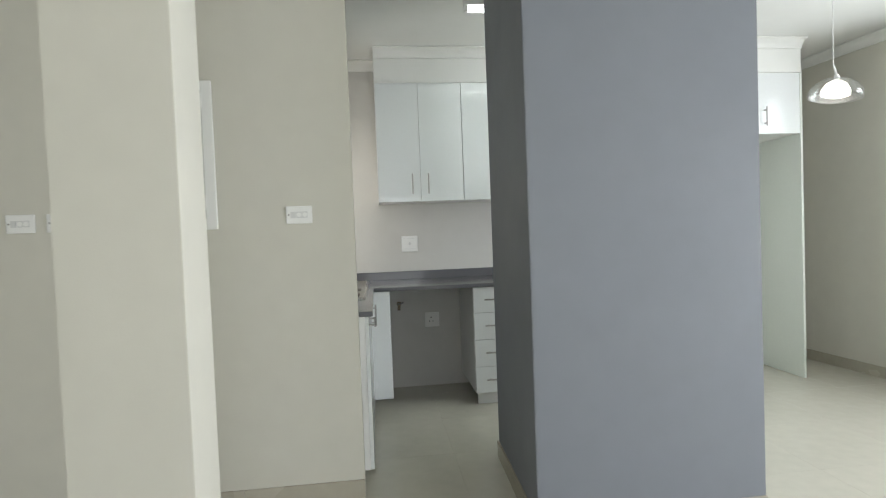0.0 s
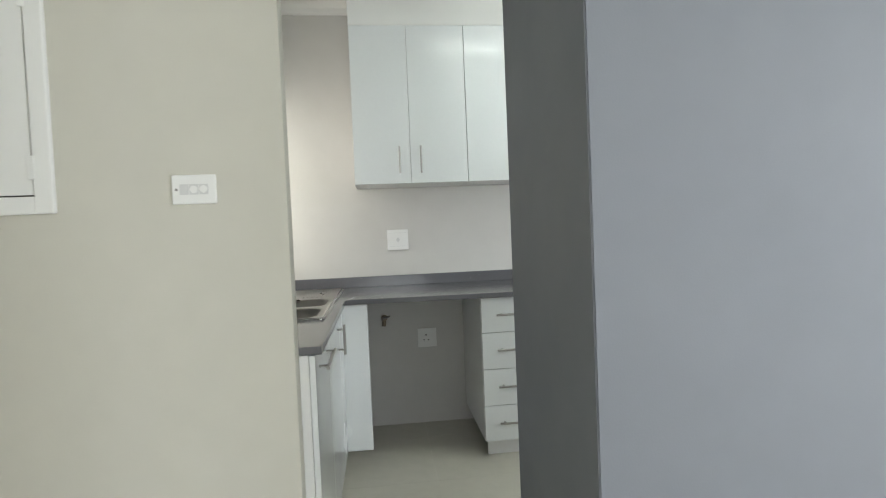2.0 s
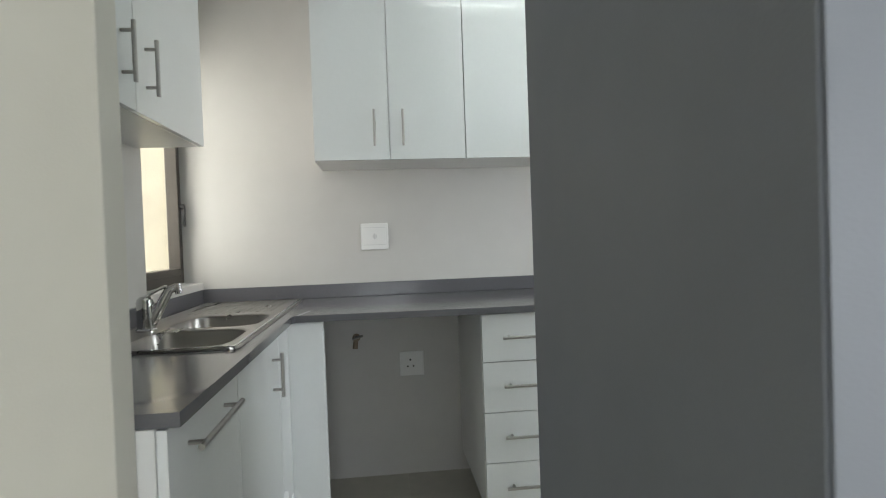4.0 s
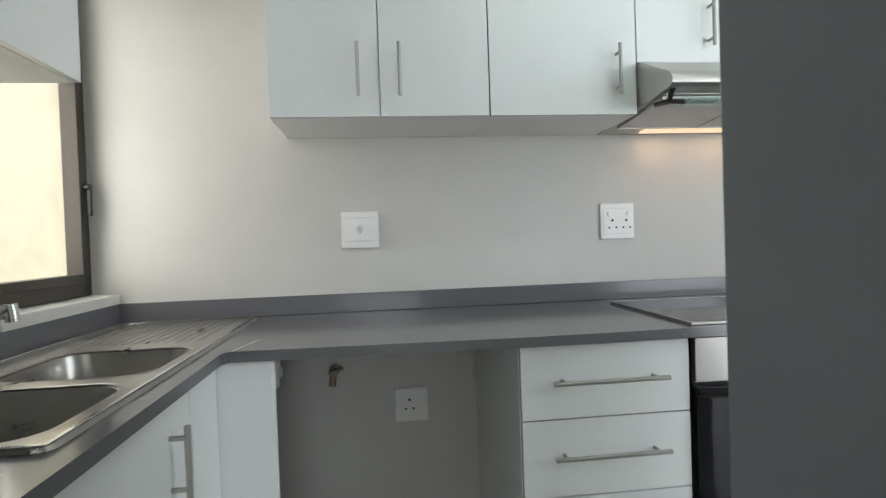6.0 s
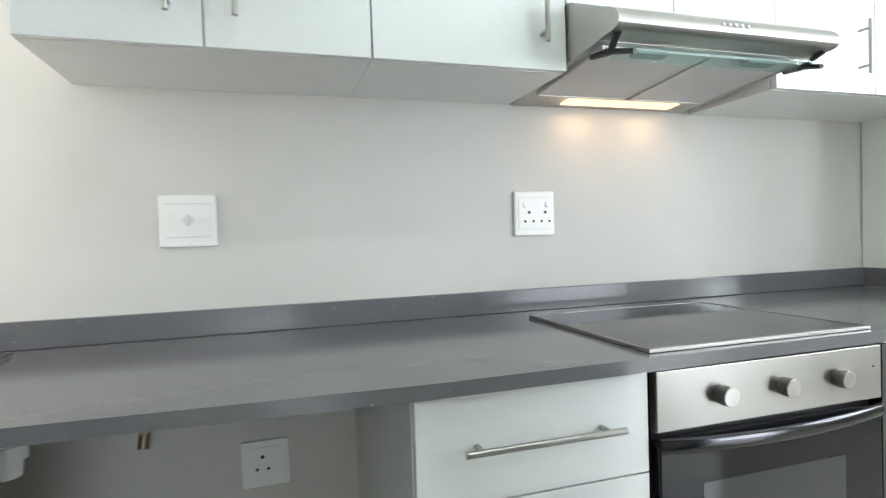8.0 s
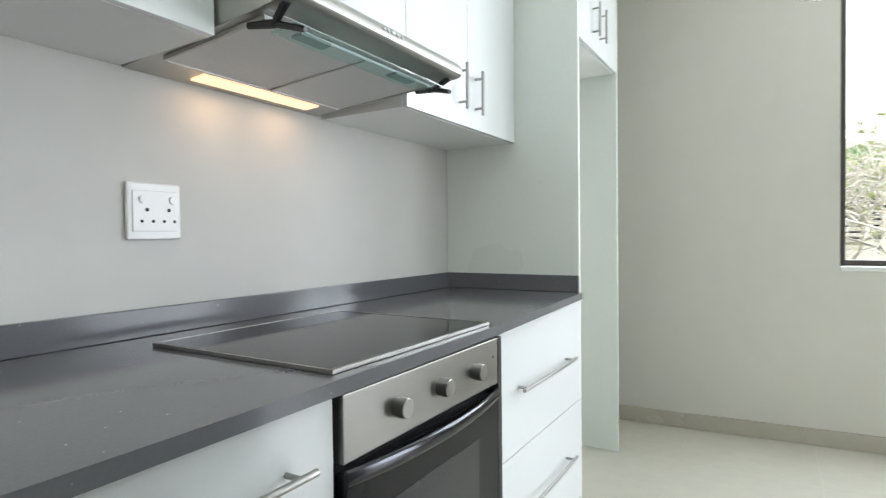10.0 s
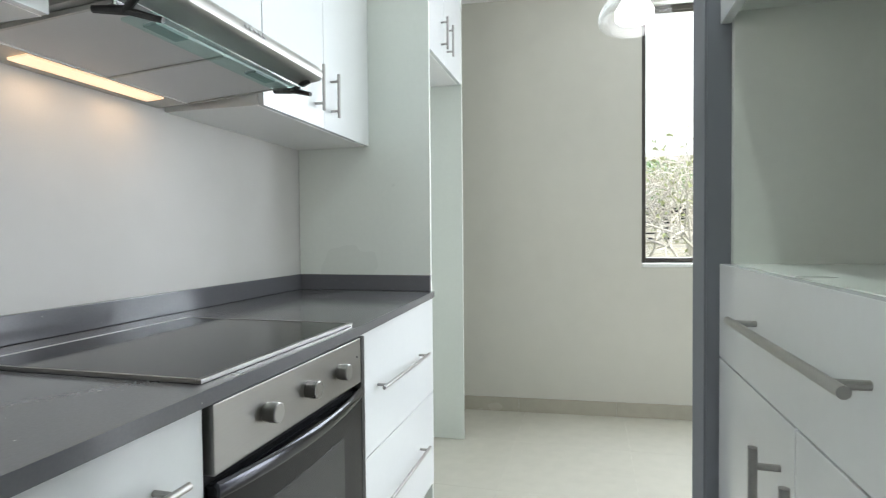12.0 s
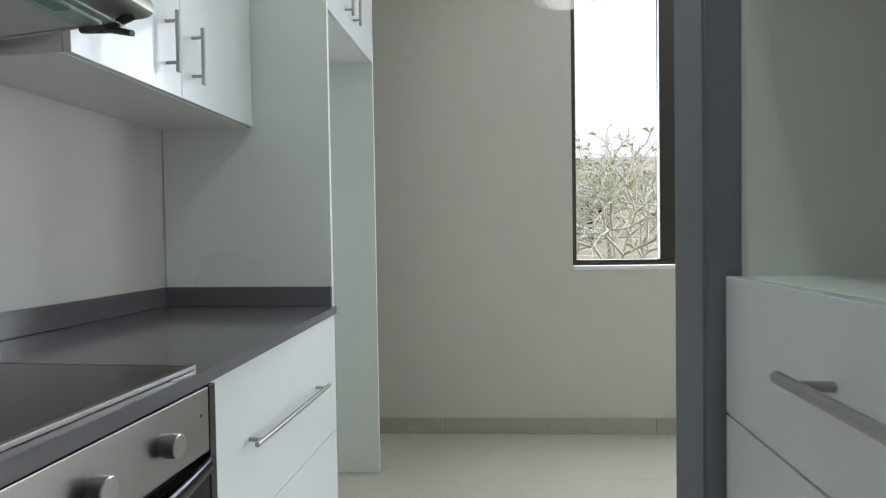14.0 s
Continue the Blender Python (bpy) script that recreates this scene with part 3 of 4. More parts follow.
for cx, cy, hx, hy in bowls:
    bm = bmesh.new()
    skin(bm, [(rounded(cx, cy, hx + 0.008, hy + 0.008, 0.075, 8), zt + 0.0006), (rounded(cx, cy, hx - 0.002, hy - 0.002, 0.07, 8), zt - 0.003), (rounded(cx, cy, hx - 0.006, hy - 0.006, 0.07, 8), zt - 0.02),
              (rounded(cx, cy, hx - 0.016, hy - 0.016, 0.065, 8), zt - 0.13), (rounded(cx, cy, hx - 0.04, hy - 0.04, 0.05, 8), zt - 0.15)])
    bmesh.ops.recalc_face_normals(bm, faces=bm.faces)
    for f in bm.faces:
        f.normal_flip()
    bowl = part("bowl", bm, SINKMETAL, sk, smooth=True)
    part("drain", lathe(bmesh.new(), [(0.0001, 0.002), (0.022, 0.002), (0.030, 0.004), (0.036, 0.001)], (cx, cy, zt - 0.1495)), CHROME, bowl, "round drain fitting", smooth=True)
for k in range(13):
    x = -0.700 + 0.026 * k
    part("rib", boxes((x, x + 0.009, 3.690, 4.085, 0.9066, 0.9082), bevel=0.0007), SINKMETAL, sk)

TX, TY = -0.695, 3.300
t = thing("tap", (TX, TY, 0.9065), "chrome single-lever kitchen mixer tap", "tap")
bm = bmesh.new()
lathe(bm, [(0.031, 0.0), (0.031, 0.006), (0.0265, 0.010), (0.026, 0.070), (0.0265, 0.090), (0.024, 0.102), (0.015, 0.110), (0.0001, 0.112)], (TX, TY, 0.9066))
part("body", bm, CHROME, t, smooth=True)
bm = bmesh.new()
rod(bm, (TX + 0.008, TY + 0.002, 0.922), (TX + 0.066, TY + 0.022, 1.034), 0.020, 0.0145, 18)
rod(bm, (TX + 0.063, TY + 0.021, 1.030), (TX + 0.089, TY + 0.029, 1.044), 0.0125, 0.0125, 18)
part("spout", bm, CHROME, t, smooth=True)
part("aerator", rod(bmesh.new(), (TX + 0.090, TY + 0.030, 1.054), (TX + 0.094, TY + 0.031, 1.020), 0.0125, 0.0125, 18), CHROME, t, smooth=True)
bm = bmesh.new()
prev = None
for k in range(9):
    a = k / 8
    c = Vector((TX - 0.010 + 0.070 * a, TY + 0.020 * a, 1.006 + 0.042 * math.sin(1.25 * a)))
    w, h = 0.020 - 0.010 * a, 0.008 - 0.003 * a
    ring = [bm.verts.new(c + Vector((-0.2 * w * math.cos(q), w * math.cos(q), h * math.sin(q)))) for q in [2 * math.pi * j / 12 for j in range(12)]]
    if prev:
        for j in range(12):
            bm.faces.new((prev[j], prev[(j + 1) % 12], ring[(j + 1) % 12], ring[j]))
    else:
        bm.faces.new(ring)
    prev = ring
bm.faces.new(prev)
bmesh.ops.recalc_face_normals(bm, faces=bm.faces)
part("lever", bm, CHROME, t, smooth=True)

# waste pipe and washing machine valve in the open space
w = thing("waste_trap", (-0.24, 3.80, 0.70), "white plastic sink waste pipe", "pipe")
bm = bmesh.new()
rod(bm, (-0.40, 3.80, 0.80), (-0.215, 3.80, 0.80), 0.022)
rod(bm, (-0.225, 3.80, 0.83), (-0.225, 3.80, 0.745), 0.030, 0.024)
part("pipe", bm, PLASTIC, w, smooth=True)
part("collar", rod(bmesh.new(), (-0.225, 3.80, 0.775), (-0.225, 3.80, 0.80), 0.034), PLASTIC, w)
v = thing("washing_machine_valve", (-0.08, 4.17, 0.68), "tarnished brass stop valve on the wall", "valve")
bm = bmesh.new()
lathe(bm, [(0.020, 0.0), (0.018, 0.005), (0.011, 0.007)], (-0.08, 4.198, 0.695), 20, Matrix.Rotation(radians(90), 3, "X"))
rod(bm, (-0.08, 4.198, 0.695), (-0.08, 4.130, 0.692), 0.010)
rod(bm, (-0.08, 4.150, 0.70), (-0.085, 4.140, 0.650), 0.011, 0.013)
part("body", bm, BRASS, v, smooth=True)
part("lever", rod(bmesh.new(), (-0.095, 4.125, 0.700), (-0.045, 4.120, 0.715), 0.006), STEEL, v)

# ---------------------------------------------------------------- hob and hood
h = thing("hob", (1.18, 3.80, 0.9), "black glass hob with a thin steel frame", "hob")
part("frame", boxes((0.892, 1.468, 3.549, 3.559, 0.9006, 0.9085), (0.892, 1.468, 4.046, 4.053, 0.9006, 0.9085), (0.892, 0.899, 3.559, 4.046, 0.9006, 0.9085),
                    (1.461, 1.468, 3.559, 4.046, 0.9006, 0.9085), bevel=0.001), STEEL, h, "thin steel frame")
part("glass_plate", boxes((0.899, 1.461, 3.559, 4.046, 0.9008, 0.9075)), BLACKGLASS, h)

hd = thing("cooker_hood", (1.24, 3.95, 1.53), "stainless steel cooker hood with glass visor, lit", "cooker hood")
HX0, HX1 = 0.922, 1.540
prof = [(4.198, 1.518), (4.198, 1.680), (3.862, 1.680), (3.842, 1.676), (3.706, 1.612), (3.690, 1.606), (3.675, 1.597), (3.664, 1.586), (3.659, 1.575), (3.661, 1.564), (3.669, 1.557), (3.682, 1.5545), (3.745, 1.550)]
bm = bmesh.new()
ends = [[bm.verts.new((x, y, z)) for y, z in prof] for x in (HX0, HX1)]
for k in range(len(prof)):
    j = (k + 1) % len(prof)
    if k != len(prof) - 1:
        bm.faces.new((ends[0][k], ends[0][j], ends[1][j], ends[1][k]))
bm.faces.new(ends[0]), bm.faces.new(ends[1])
bmesh.ops.recalc_face_normals(bm, faces=bm.faces)
part("shell", bm, HOODSTEEL, hd, smooth=True)


def under(y):
    """Height of the hood's sloping underside."""
    return 1.517 + (4.198 - y) * (1.549 - 1.517) / (4.198 - 3.74)


def plate(bm, x0, x1, y0, y1, drop, thick):
    vs = [bm.verts.new((x, y, under(y) - drop + dz)) for dz in (0, thick) for x, y in ((x0, y0), (x1, y0), (x1, y1), (x0, y1))]
    for f in ((3, 2, 1, 0), (4, 5, 6, 7), (0, 1, 5, 4), (1, 2, 6, 5), (2, 3, 7, 6), (3, 0, 4, 7)):
        bm.faces.new([vs[i] for i in f])
    return bm


part("underside", plate(bmesh.new(), HX0 + 0.001, HX1 - 0.001, 3.735, 4.197, 0.0, 0.003), HOODSTEEL, hd)
for x0, x1 in ((HX0 + 0.028, 1.240), (1.248, HX1 - 0.028)):
    part("grease_filter", plate(bmesh.new(), x0, x1, 3.752, 4.072, 0.007, 0.006), MESHM, hd, "fine aluminium mesh filter")
bm = bmesh.new()
plate(bm, 1.2405, 1.2475, 3.752, 4.072, 0.010, 0.009)
plate(bm, HX0 + 0.028, HX1 - 0.028, 4.073, 4.079, 0.010, 0.009)
plate(bm, HX1 - 0.0275, HX1 - 0.021, 3.752, 4.072, 0.010, 0.009)
plate(bm, HX0 + 0.021, HX0 + 0.0275, 3.752, 4.072, 0.010, 0.009)
part("filter_frame", bm, HOODSTEEL, hd)
part("lamp_lens", plate(bmesh.new(), 1.065, 1.450, 4.100, 4.155, 0.006, 0.005), LENS, hd, "lit frosted lamp cover")
part("visor", plate(bmesh.new(), HX0 + 0.05, HX1 - 0.03, 3.696, 3.766, 0.026, 0.005), VISOR, hd, "green-edged glass visor")
for x0 in (HX0 + 0.10, HX1 - 0.20):
    part("clip", plate(bmesh.new(), x0, x0 + 0.085, 3.735, 3.765, 0.0195, 0.006), CLIP, hd)
for x, sg in ((HX0 + 0.030, 1), (HX1 - 0.030, -1)):
    bm = bmesh.new()
    rod(bm, (x - 0.012 * sg, 3.690, 1.556), (x, 3.735, 1.528), 0.009, 0.007, 10)
    rod(bm, (x, 3.735, 1.528), (x + 0.016 * sg, 3.672, 1.510), 0.007, 0.006, 8)
    rod(bm, (x, 3.735, 1.528), (x - 0.010 * sg, 3.795, 1.533), 0.009, 0.007, 8)
    part("hinge_arm", bm, BLACK, hd, "black plastic visor arm")
for k in range(5):
    x = 1.190 + 0.0170 * k
    part("button", rod(bmesh.new(), (x, 3.675, 1.576), (x, 3.6565, 1.579), 0.0042, seg=12), CHROME, hd)

# ---------------------------------------------------------------- electrical fittings


def plate_on_wall(name, label, category, x0, x1, z0, z1, y, group=""):
    p = thing(name, ((x0 + x1) / 2, y, (z0 + z1) / 2), label, category, group)
    part("cover", boxes((x0, x1, y - 0.010, y - 0.0005, z0, z1), bevel=0.0045), PLASTIC, p)
    return p


def pin(parent, x, y, z, r):
    part("pin_hole", rod(bmesh.new(), (x, y - 0.0004, z), (x, y + 0.003, z), r, seg=12), SLOT, parent)


p = plate_on_wall("isolator_switch", "white square isolator switch on the wall", "switch", -0.039, 0.095, 1.126, 1.256, 4.2)
part("face", boxes((-0.026, 0.082, 4.1875, 4.190, 1.152, 1.232), bevel=0.001), PLASTIC, p)
# Grey strips laid on the cover imitate the shade in its grooves.
for gz in (1.2335, 1.1490):
    part("groove_shade", boxes((-0.026, 0.082, 4.1890, 4.1898, gz, gz + 0.002)), GREYPL, p)
bm = bmesh.new()
rod(bm, (0.029, 4.189, 1.192), (0.029, 4.1835, 1.192), 0.011, seg=18)
box(bm, 0.0255, 0.0325, 4.178, 4.186, 1.178, 1.206, 0.002)
# Toggle coloured grey to imitate its shading against the white plate.
part("toggle", bm, GREYPL, p, smooth=True)

p = plate_on_wall("double_socket", "white double wall socket with two switches", "socket", 0.922, 1.054, 1.126, 1.260, 4.2, "wall sockets")
part("face", boxes((0.934, 1.042, 4.1875, 4.190, 1.145, 1.240), bevel=0.001), PLASTIC, p)
for hx in (0.968, 1.022):
    pin(p, hx, 4.1874, 1.196, 0.0046)
for hx in (0.955, 0.9825, 1.0095, 1.036):
    pin(p, hx, 4.1874, 1.169, 0.0038)
for sx in (0.957, 1.031):
    part("rocker", rod(bmesh.new(), (sx, 4.1880, 1.220), (sx, 4.1835, 1.220), 0.0095, 0.0085, seg=18), PLASTIC, p, smooth=True)
# Raised grey strips imitate shaded lines at the edges of the face.
for gz in (1.2395, 1.1455):
    part("groove_shade", boxes((0.936, 1.040, 4.1868, 4.1874, gz, gz + 0.0015)), GREYPL, p)

p = plate_on_wall("single_socket", "white single wall socket in the appliance space", "socket", 0.129, 0.249, 0.492, 0.613, 4.2, "wall sockets")
part("face", boxes((0.142, 0.236, 4.1875, 4.190, 0.508, 0.597), bevel=0.001), PLASTIC, p)
for dx, dz, rr in ((0.0, 0.022, 0.005), (-0.014, -0.010, 0.0042), (0.014, -0.010, 0.0042)):
    pin(p, 0.182 + dx, 4.1874, 0.550 + dz, rr)
part("rocker", boxes((0.214, 0.230, 4.185, 4.188, 0.54, 0.565), bevel=0.0015), PLASTIC, p)


def light_switch(x, label):
    p = plate_on_wall("light_switch", label, "switch", x - 0.061, x + 0.061, 1.348, 1.432, 2.32, "light switches")
    # Grey backing plates and one grey toggle, added as shade round the toggles.
    for k in (-1, 0, 1):
        part("toggle", rod(bmesh.new(), (x + 0.027 * k, 2.311, 1.390), (x + 0.027 * k, 2.3055, 1.390), 0.0105, seg=18), GREYPL if k == -1 else PLASTIC, p)
        part("ring", boxes((x + 0.027 * k - 0.0125, x + 0.027 * k + 0.0125, 2.3085, 2.3098, 1.375, 1.405), bevel=0.0005), GREYPL, p)
    part("screw", rod(bmesh.new(), (x - 0.048, 2.311, 1.390), (x - 0.048, 2.309, 1.390), 0.004, seg=10), STEEL, p)
    return p


light_switch(-0.603, "white three-gang light switch by the kitchen entry")
light_switch(-1.825, "white three-gang light switch on the shaded wall")
light_switch(-1.655, "white light switch partly behind the wall end")

p = thing("distribution_board", (-1.2, 2.32, 1.68), "white electrical distribution board cover with hinged door", "fuse box")
part("frame", boxes((-1.42, -1.372, 2.300, 2.3195, 1.335, 2.022), (-1.022, -0.974, 2.300, 2.3195, 1.335, 2.022), (-1.372, -1.022, 2.300, 2.3195, 1.335, 1.384),
                    (-1.372, -1.022, 2.300, 2.3195, 1.982, 2.022), bevel=0.004), PLASTIC, p)
part("gap", boxes((-1.372, -1.022, 2.3145, 2.3190, 1.384, 1.982)), SLOT, p, "dark joint behind the door")
dd = part("door", boxes((-1.370, -1.026, 2.3045, 2.3140, 1.388, 1.980), bevel=0.002), PLASTIC, p)
for z in (1.43, 1.90):
    part("hinge", boxes((-1.034, -1.016, 2.298, 2.3040, z, z + 0.065), bevel=0.002), PLASTIC, dd)

f = thing("ceiling_batten_light", (0.93, 2.95, H), "lit white fluorescent batten on the ceiling", "ceiling light")
part("body", boxes((0.335, 1.53, 2.925, 2.975, H - 0.045, H - 0.0005), bevel=0.004), PLASTIC, f)
for x in (0.335, 1.505):
    part("lampholder", boxes((x, x + 0.025, 2.935, 2.965, H - 0.085, H - 0.0455), bevel=0.003), PLASTIC, f)
part("tube", rod(bmesh.new(), (0.3605, 2.95, H - 0.068), (1.5045, 2.95, H - 0.068), 0.014), TUBE, f, "glowing tube", smooth=True)

pl = thing("pendant_lamp", (2.625, 2.77, 2.0), "clear glass dome pendant with lit opal bulb", "pendant lamp")
tilt = Matrix.Rotation(radians(9), 3, "Y")
PC = (2.625, 2.77, 2.018)


def dome(scale, rows):
    return lathe(bmesh.new(), [(r * scale, h * scale) for r, h in rows], PC, 40, tilt)


part("shade", dome(0.66, [(0.205, 0.0), (0.220, 0.010), (0.222, 0.030), (0.210, 0.080), (0.175, 0.130), (0.120, 0.165), (0.050, 0.180), (0.020, 0.182)]), SHADEGLASS, pl, "clear glass dome", smooth=True)
part("bulb", dome(0.66, [(0.0001, 0.022), (0.095, 0.022), (0.118, 0.034), (0.118, 0.075), (0.085, 0.135), (0.045, 0.160), (0.0001, 0.165)]), OPAL, pl, "lit opal glass", smooth=True)
bm = bmesh.new()
rod(bm, (2.643, 2.77, 2.135), (2.640, 2.77, 2.165), 0.018, 0.012)
rod(bm, (2.640, 2.77, 2.163), (2.62, 2.77, 2.225), 0.006, 0.005)
part("cap", bm, PLASTIC, pl, smooth=True)
part("cord", rod(bmesh.new(), (2.62, 2.77, 2.22), (2.62, 2.77, H - 0.025), 0.003, seg=8), PLASTIC, pl)
part("ceiling_rose", lathe(bmesh.new(), [(0.0001, -0.03), (0.03, -0.028), (0.045, -0.012), (0.05, -0.0005)], (2.62, 2.77, H)), PLASTIC, pl, smooth=True)

# ---------------------------------------------------------------- garden
ground = part("ground", boxes((-300, 300, -300, 300, -0.40, -0.15)), SOIL)
tagged(ground, "dry green lawn around the house", "ground", kind="structure")
bw = part("boundary_wall", boxes((-7.0, -1.2, 6.2, 6.42, -0.15, 3.0), bevel=0.02), RENDERM)
tagged(bw, "cream plastered boundary wall outside the kitchen window", "wall")


# Glowing panel, added far off to whiten the sky behind the garden.
sky_glow = bpy.data.materials.new("white_sky_glow")
sky_glow.use_nodes = True
sky_glow.node_tree.nodes["Principled BSDF"].inputs["Base Color"].default_value = (0, 0, 0, 1)
sky_glow.node_tree.nodes["Principled BSDF"].inputs["Emission Color"].default_value = (1.0, 0.99, 0.97, 1)
sky_glow.node_tree.nodes["Principled BSDF"].inputs["Emission Strength"].default_value = 1.7
tagged(part("backdrop", boxes((90, 90.5, -160, 160, -0.15, 120)), sky_glow), "glowing white panel standing in for the bright sky", "backdrop", kind="structure")


def fence(x, y0, y1):
    f = thing("slatted_fence", (x, (y0 + y1) / 2, -0.15), "pale horizontal slat fence behind the shrubs", "fence")
    for k in range(4):
        y = y0 + (y1 - y0) * k / 3
        part("post", boxes((x + 0.03, x + 0.11, y - 0.04, y + 0.04, -0.15, 1.38), bevel=0.005), WOOD, f)
    for k in range(14):
        z = -0.06 + 0.1 * k
        part("slat", boxes((x, x + 0.028, y0, y1, z, z + 0.072), bevel=0.004), WOOD, f)


fence(11.4, -3.2, 5.0)


def limb(bm, a, d, length, r, depth, tips, rng, spread):
    b = a + d * length
    rod(bm, a, b, r, r * 0.78, 6)
    if depth == 0:
        tips.append((b, d))
        return
    n = 3 if depth > 2 and rng.random() < 0.6 else 2
    turn0 = rng.uniform(0, 6.28)
    side = d.orthogonal().normalized()
    for k in range(n):
        q = side.copy()
        q.rotate(Matrix.Rotation(turn0 + 6.283 * k / n + rng.uniform(-0.4, 0.4), 3, d))
        nd = (d * 1.0 + q * rng.uniform(0.6, 1.0) * spread + Vector((0, 0, 0.06))).normalized()
        limb(bm, b, nd, length * rng.uniform(0.66, 0.86), r * 0.74, depth - 1, tips, rng, spread)


def leaf(bm, p, d, size, width, rng):
    u = d.orthogonal().normalized()
    u.rotate(Matrix.Rotation(rng.uniform(0, 6.28), 3, d))
    m = p + d * size * 0.5 + Vector((0, 0, size * 0.08))
    e = p + d * size - Vector((0, 0, size * 0.12))
    vs = [bm.verts.new(q) for q in (p, m + u * width, e, m - u * width)]
    bm.faces.new(vs)


def bare_tree(at, height, depth, seed, label, leaves):
    rng = random.Random(seed)
    t = thing("tree", at, label, "tree", "garden trees")
    bm, tips = bmesh.new(), []
    base = Vector(at)
    for k in range(3):
        d = Vector((rng.uniform(-0.4, 0.4), rng.uniform(-0.5, 0.5), 1)).normalized()
        limb(bm, base + Vector((rng.uniform(-0.08, 0.08), rng.uniform(-0.08, 0.08), -0.02)), d, height * 0.215, 0.030, depth, tips, rng, 0.95)
    part("trunk", bm, BARK, t, "pale forking bare branches")
    bm = bmesh.new()
    for p, d in tips:
        if rng.random() < 0.55:
            continue
        for k in range(leaves):
            q = Vector((rng.uniform(-1, 1), rng.uniform(-1, 1), rng.uniform(-0.2, 1))).normalized()
            leaf(bm, p, (d * 0.4 + q).normalized(), rng.uniform(0.06, 0.12), rng.uniform(0.012, 0.022), rng)
    part("crown", bm, GLARELEAF, t, "sparse narrow leaves, paled for outdoor glare")


def palm(at, height, seed, size, count, mat, label):
    rng = random.Random(seed)
    t = thing("palm", at, label, "palm", "garden palms")
    bm = bmesh.new()
    base = Vector(at)
    for k in range(6):
        rod(bm, base + Vector((0.02 * k * k * 0.2, 0, height * k / 6 - 0.02)), base + Vector((0.02 * (k + 1) ** 2 * 0.2, 0, height * (k + 1) / 6)), 0.07 - 0.005 * k, 0.064 - 0.005 * k, 8)
    part("trunk", bm, BARK, t)
    bm = bmesh.new()
    top = base + Vector((0.14, 0, height))
    for k in range(count):
        a, tip = rng.uniform(0, 6.283), rng.uniform(-0.15, 1.1)
        d = Vector((math.cos(a), math.sin(a), tip)).normalized()
        p = top.copy()
        for j in range(8):
            q = p + d * size / 8
            for sgn in (-1, 1):
                side = d.cross(Vector((0, 0, 1))).normalized() * sgn
                leaf(bm, q, (side + d * 0.9 + Vector((0, 0, -0.1))).normalized(), size * 0.30 * (1.1 - 0.08 * j), 0.018, rng)
            d = (d + Vector((0, 0, -0.13))).normalized()
            p = q
    part("crown", bm, mat, t)


bare_tree((7.3, 1.70, -0.15), 3.35, 6, 3, "leggy shrub with pale bare branches", 2)
bare_tree((7.9, 2.35, -0.15), 3.2, 6, 8, "leggy shrub with pale bare branches", 2)
bare_tree((8.3, 1.05, -0.15), 3.3, 6, 11, "leggy shrub with pale bare branches", 1)
bare_tree((8.1, 3.1, -0.15), 3.1, 6, 17, "leggy shrub with pale bare branches", 2)
palm((9.6, 2.35, -0.15), 2.2, 5, 0.75, 44, LEAF, "green palm rising behind the shrubs")
palm((9.9, 1.35, -0.15), 2.05, 6, 0.75, 34, LEAF, "green palm rising behind the shrubs")
palm((7.0, 2.15, -0.15), 0.40, 7, 0.5, 20, STRAW, "dry brown palm below the window")
palm((6.9, 1.45, -0.15), 0.22, 9, 0.45, 22, LEAF, "low green palm below the window")

hs = thing("house", (24, 1, -0.15), "cream plastered neighbouring house with pale roof", "house")
part("wall", boxes((20, 29, -9, 11, -0.15, 3.1)), RENDERM, hs)
bm = bmesh.new()
vs = [bm.verts.new(c) for c in ((19.4, -9.6, 3.1), (29.6, -9.6, 3.1), (29.6, 11.6, 3.1), (19.4, 11.6, 3.1), (24.5, -5, 4.3), (24.5, 7, 4.3))]
for q in ((0, 1, 4), (1, 2, 5, 4), (2, 3, 5), (3, 0, 4, 5), (3, 2, 1, 0)):
    bm.faces.new([vs[i] for i in q])
part("roof", bm, ROOF, hs)
for y in (-5.0, 0.5, 6.0):
    wd = part("window", boxes((19.96, 20.02, y - 0.7, y + 0.7, 0.9, 2.1)), BLACKGLASS, hs)
    part("window_frame", boxes((19.93, 19.96, y - 0.75, y - 0.68, 0.85, 2.15), (19.93, 19.96, y + 0.68, y + 0.75, 0.85, 2.15), (19.93, 19.96, y - 0.68, y + 0.68, 0.85, 0.92),
                               (19.93, 19.96, y - 0.68, y + 0.68, 2.08, 2.15)), BRONZE, wd)

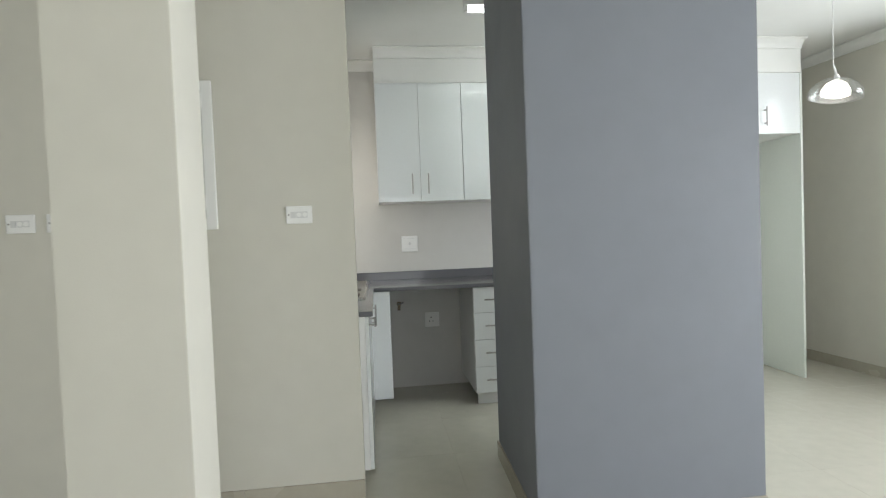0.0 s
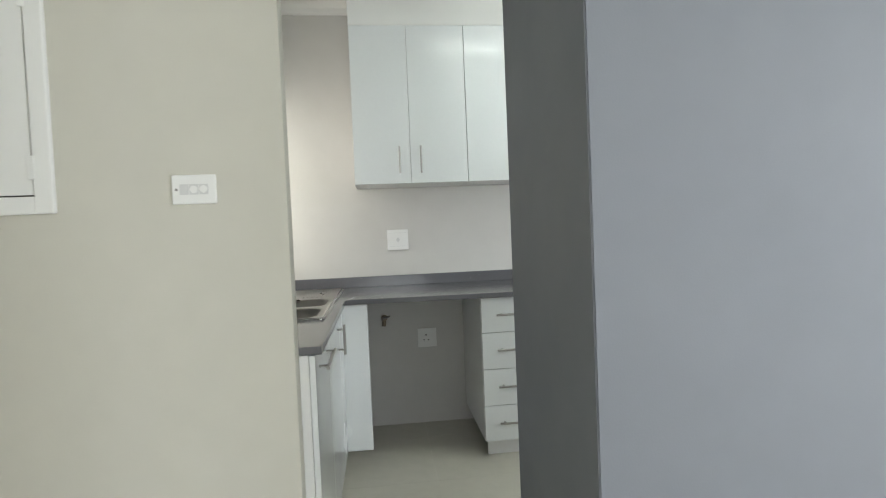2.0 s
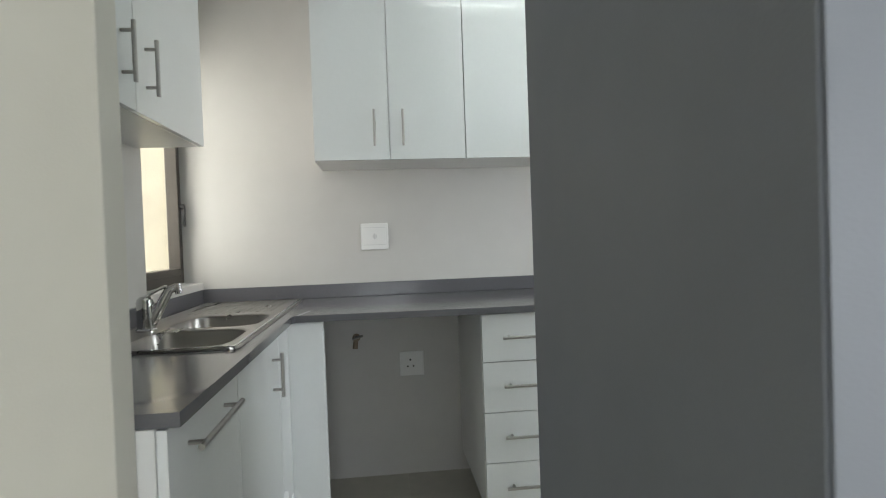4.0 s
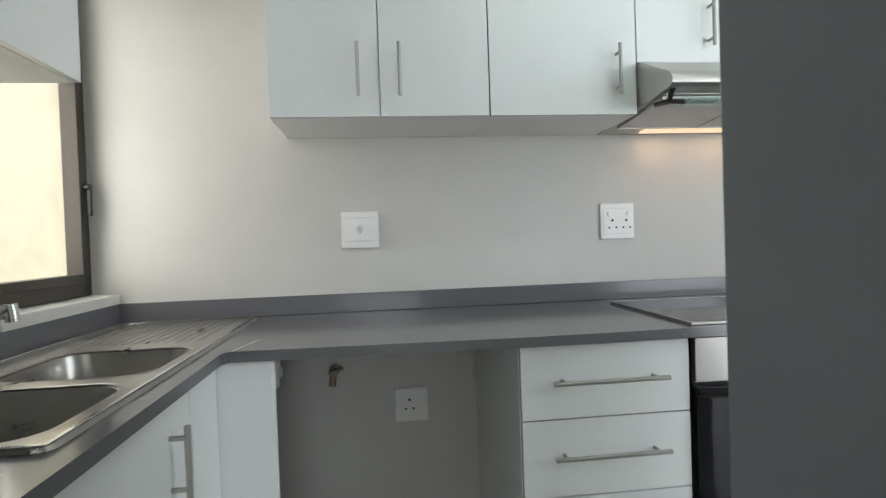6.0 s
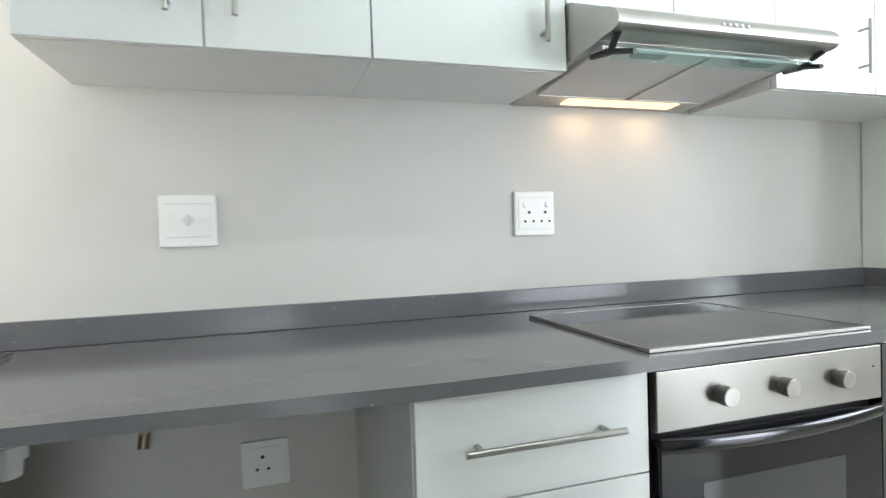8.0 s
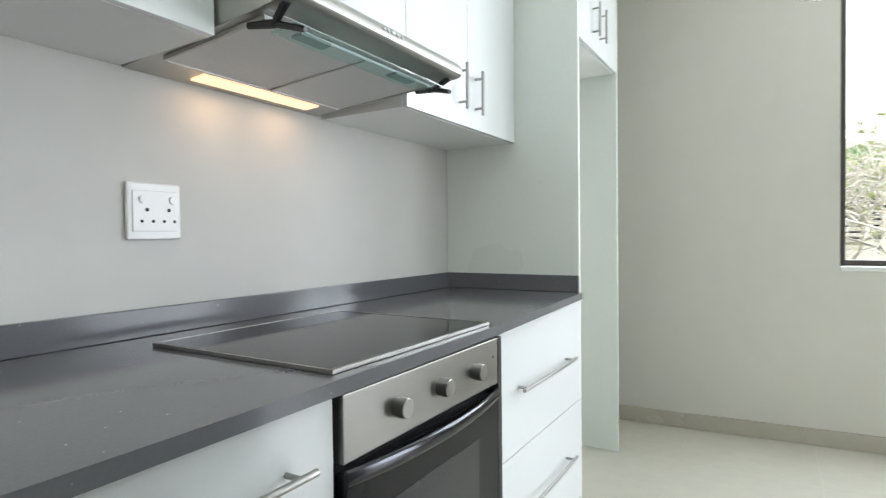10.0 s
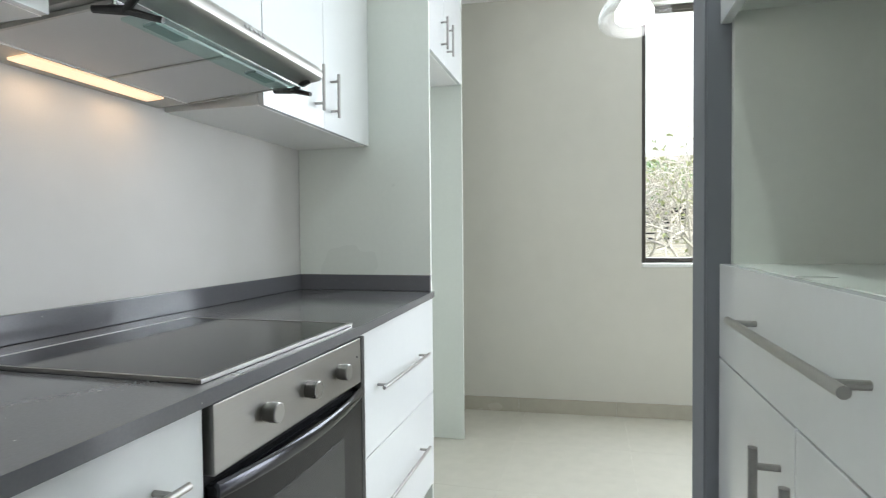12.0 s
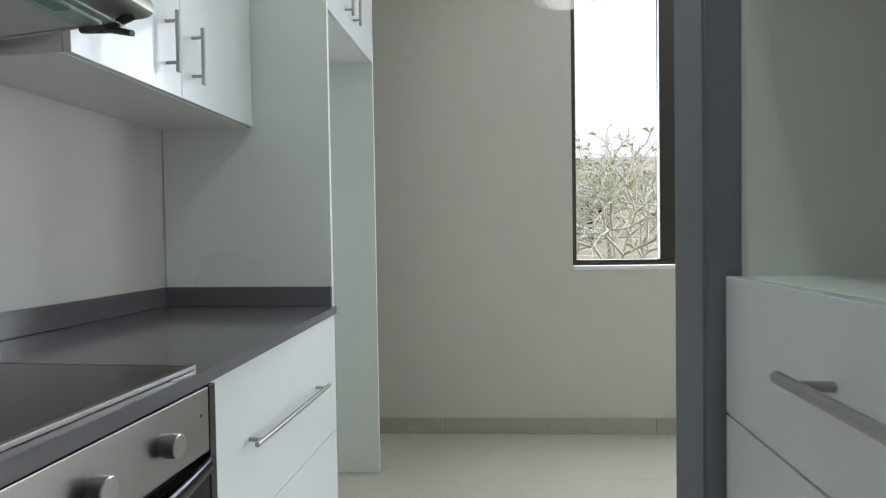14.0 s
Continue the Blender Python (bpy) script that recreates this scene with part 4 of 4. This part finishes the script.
# ---------------------------------------------------------------- floor tiles and skirting
part("screed", boxes((-3.2, 3.90, -3.7, 2.39, -0.15, -0.0009), (-0.96, 3.90, 2.3905, 4.2, -0.15, -0.0009)), GROUT, floor, "beige grout bed")
T = 0.60
cache = {}
for i in range(-6, 8):
    for j in range(-12, 3):
        x0, y0 = 0.15 + T * i, 3.35 + T * j
        xa, xb, ya, yb = max(x0, -3.2) + 0.0005, min(x0 + T, 3.90) - 0.0005, max(y0, -3.7) + 0.0005, min(y0 + T, 4.2) - 0.0005
        if xb < -0.40:
            yb = min(yb, 2.389)
        if xb - xa < 0.03 or yb - ya < 0.03:
            continue
        key = (round(xb - xa, 3), round(yb - ya, 3))
        if key not in cache:
            bm = bmesh.new()
            box(bm, 0, key[0], 0, key[1], -0.003, 0.0)
            me = bpy.data.meshes.new("tile")
            bm.to_mesh(me)
            bm.free()
            me.materials.append(TILE)
            cache[key] = me
        ob = new("tile", cache[key])
        ob.location = (xa, ya, 0)
        ob.parent = floor


def skirting(label, a, b, out):
    """Skirting tiles from a to b; out points into the room."""
    a, b, out = Vector((*a, 0)), Vector((*b, 0)), Vector((*out, 0))
    run = b - a
    n = max(1, round(run.length / T))
    base = thing("baseboard", ((a.x + b.x) / 2, (a.y + b.y) / 2, 0), label, "skirting", kind="structure")
    d = run / n
    for k in range(n):
        p, q = a + d * k + d.normalized() * 0.001, a + d * (k + 1) - d.normalized() * 0.001
        c = [p + out * 0.0005, q + out * 0.011]
        part("tile", boxes((min(c[0].x, c[1].x), max(c[0].x, c[1].x), min(c[0].y, c[1].y), max(c[0].y, c[1].y), 0.001, 0.090), bevel=0.0015), SKIRT, base)
    return base


LAB = "beige porcelain skirting tiles along the wall"
skirting(LAB, (3.72, -3.70), (3.72, -2.11), (-1, 0))
set_askew(skirting(LAB, (3.72, 0.993), (3.72, 3.393), (-1, 0)))
set_askew(skirting(LAB, (3.72, 3.393), (3.72, 4.187), (-1, 0)))
skirting(LAB, (3.13, 4.2), (3.58, 4.2), (0, -1))
skirting(LAB, (-3.2, 2.32), (-0.347, 2.32), (0, -1))
skirting(LAB, (0.368, 1.80), (1.387, 1.80), (0, -1))
sb = thing("baseboard", (0.38, 2.25, 0), LAB, "skirting", kind="structure")
part("tile", prism([(0.356, 1.789), (0.3670, 1.79), (0.384, 2.289), (0.373, 2.289)], 0.001, 0.090), SKIRT, sb)
part("tile", prism([(0.375, 2.291), (0.386, 2.291), (0.3975, 2.66), (0.387, 2.66)], 0.001, 0.090), SKIRT, sb)
skirting(LAB, (1.421, 1.86), (1.421, 2.745), (1, 0))
skirting(LAB, (-1.06, 1.13), (-0.745, 1.13), (0, -1))
skirting(LAB, (-0.745, 1.13), (-0.745, 1.35), (1, 0))
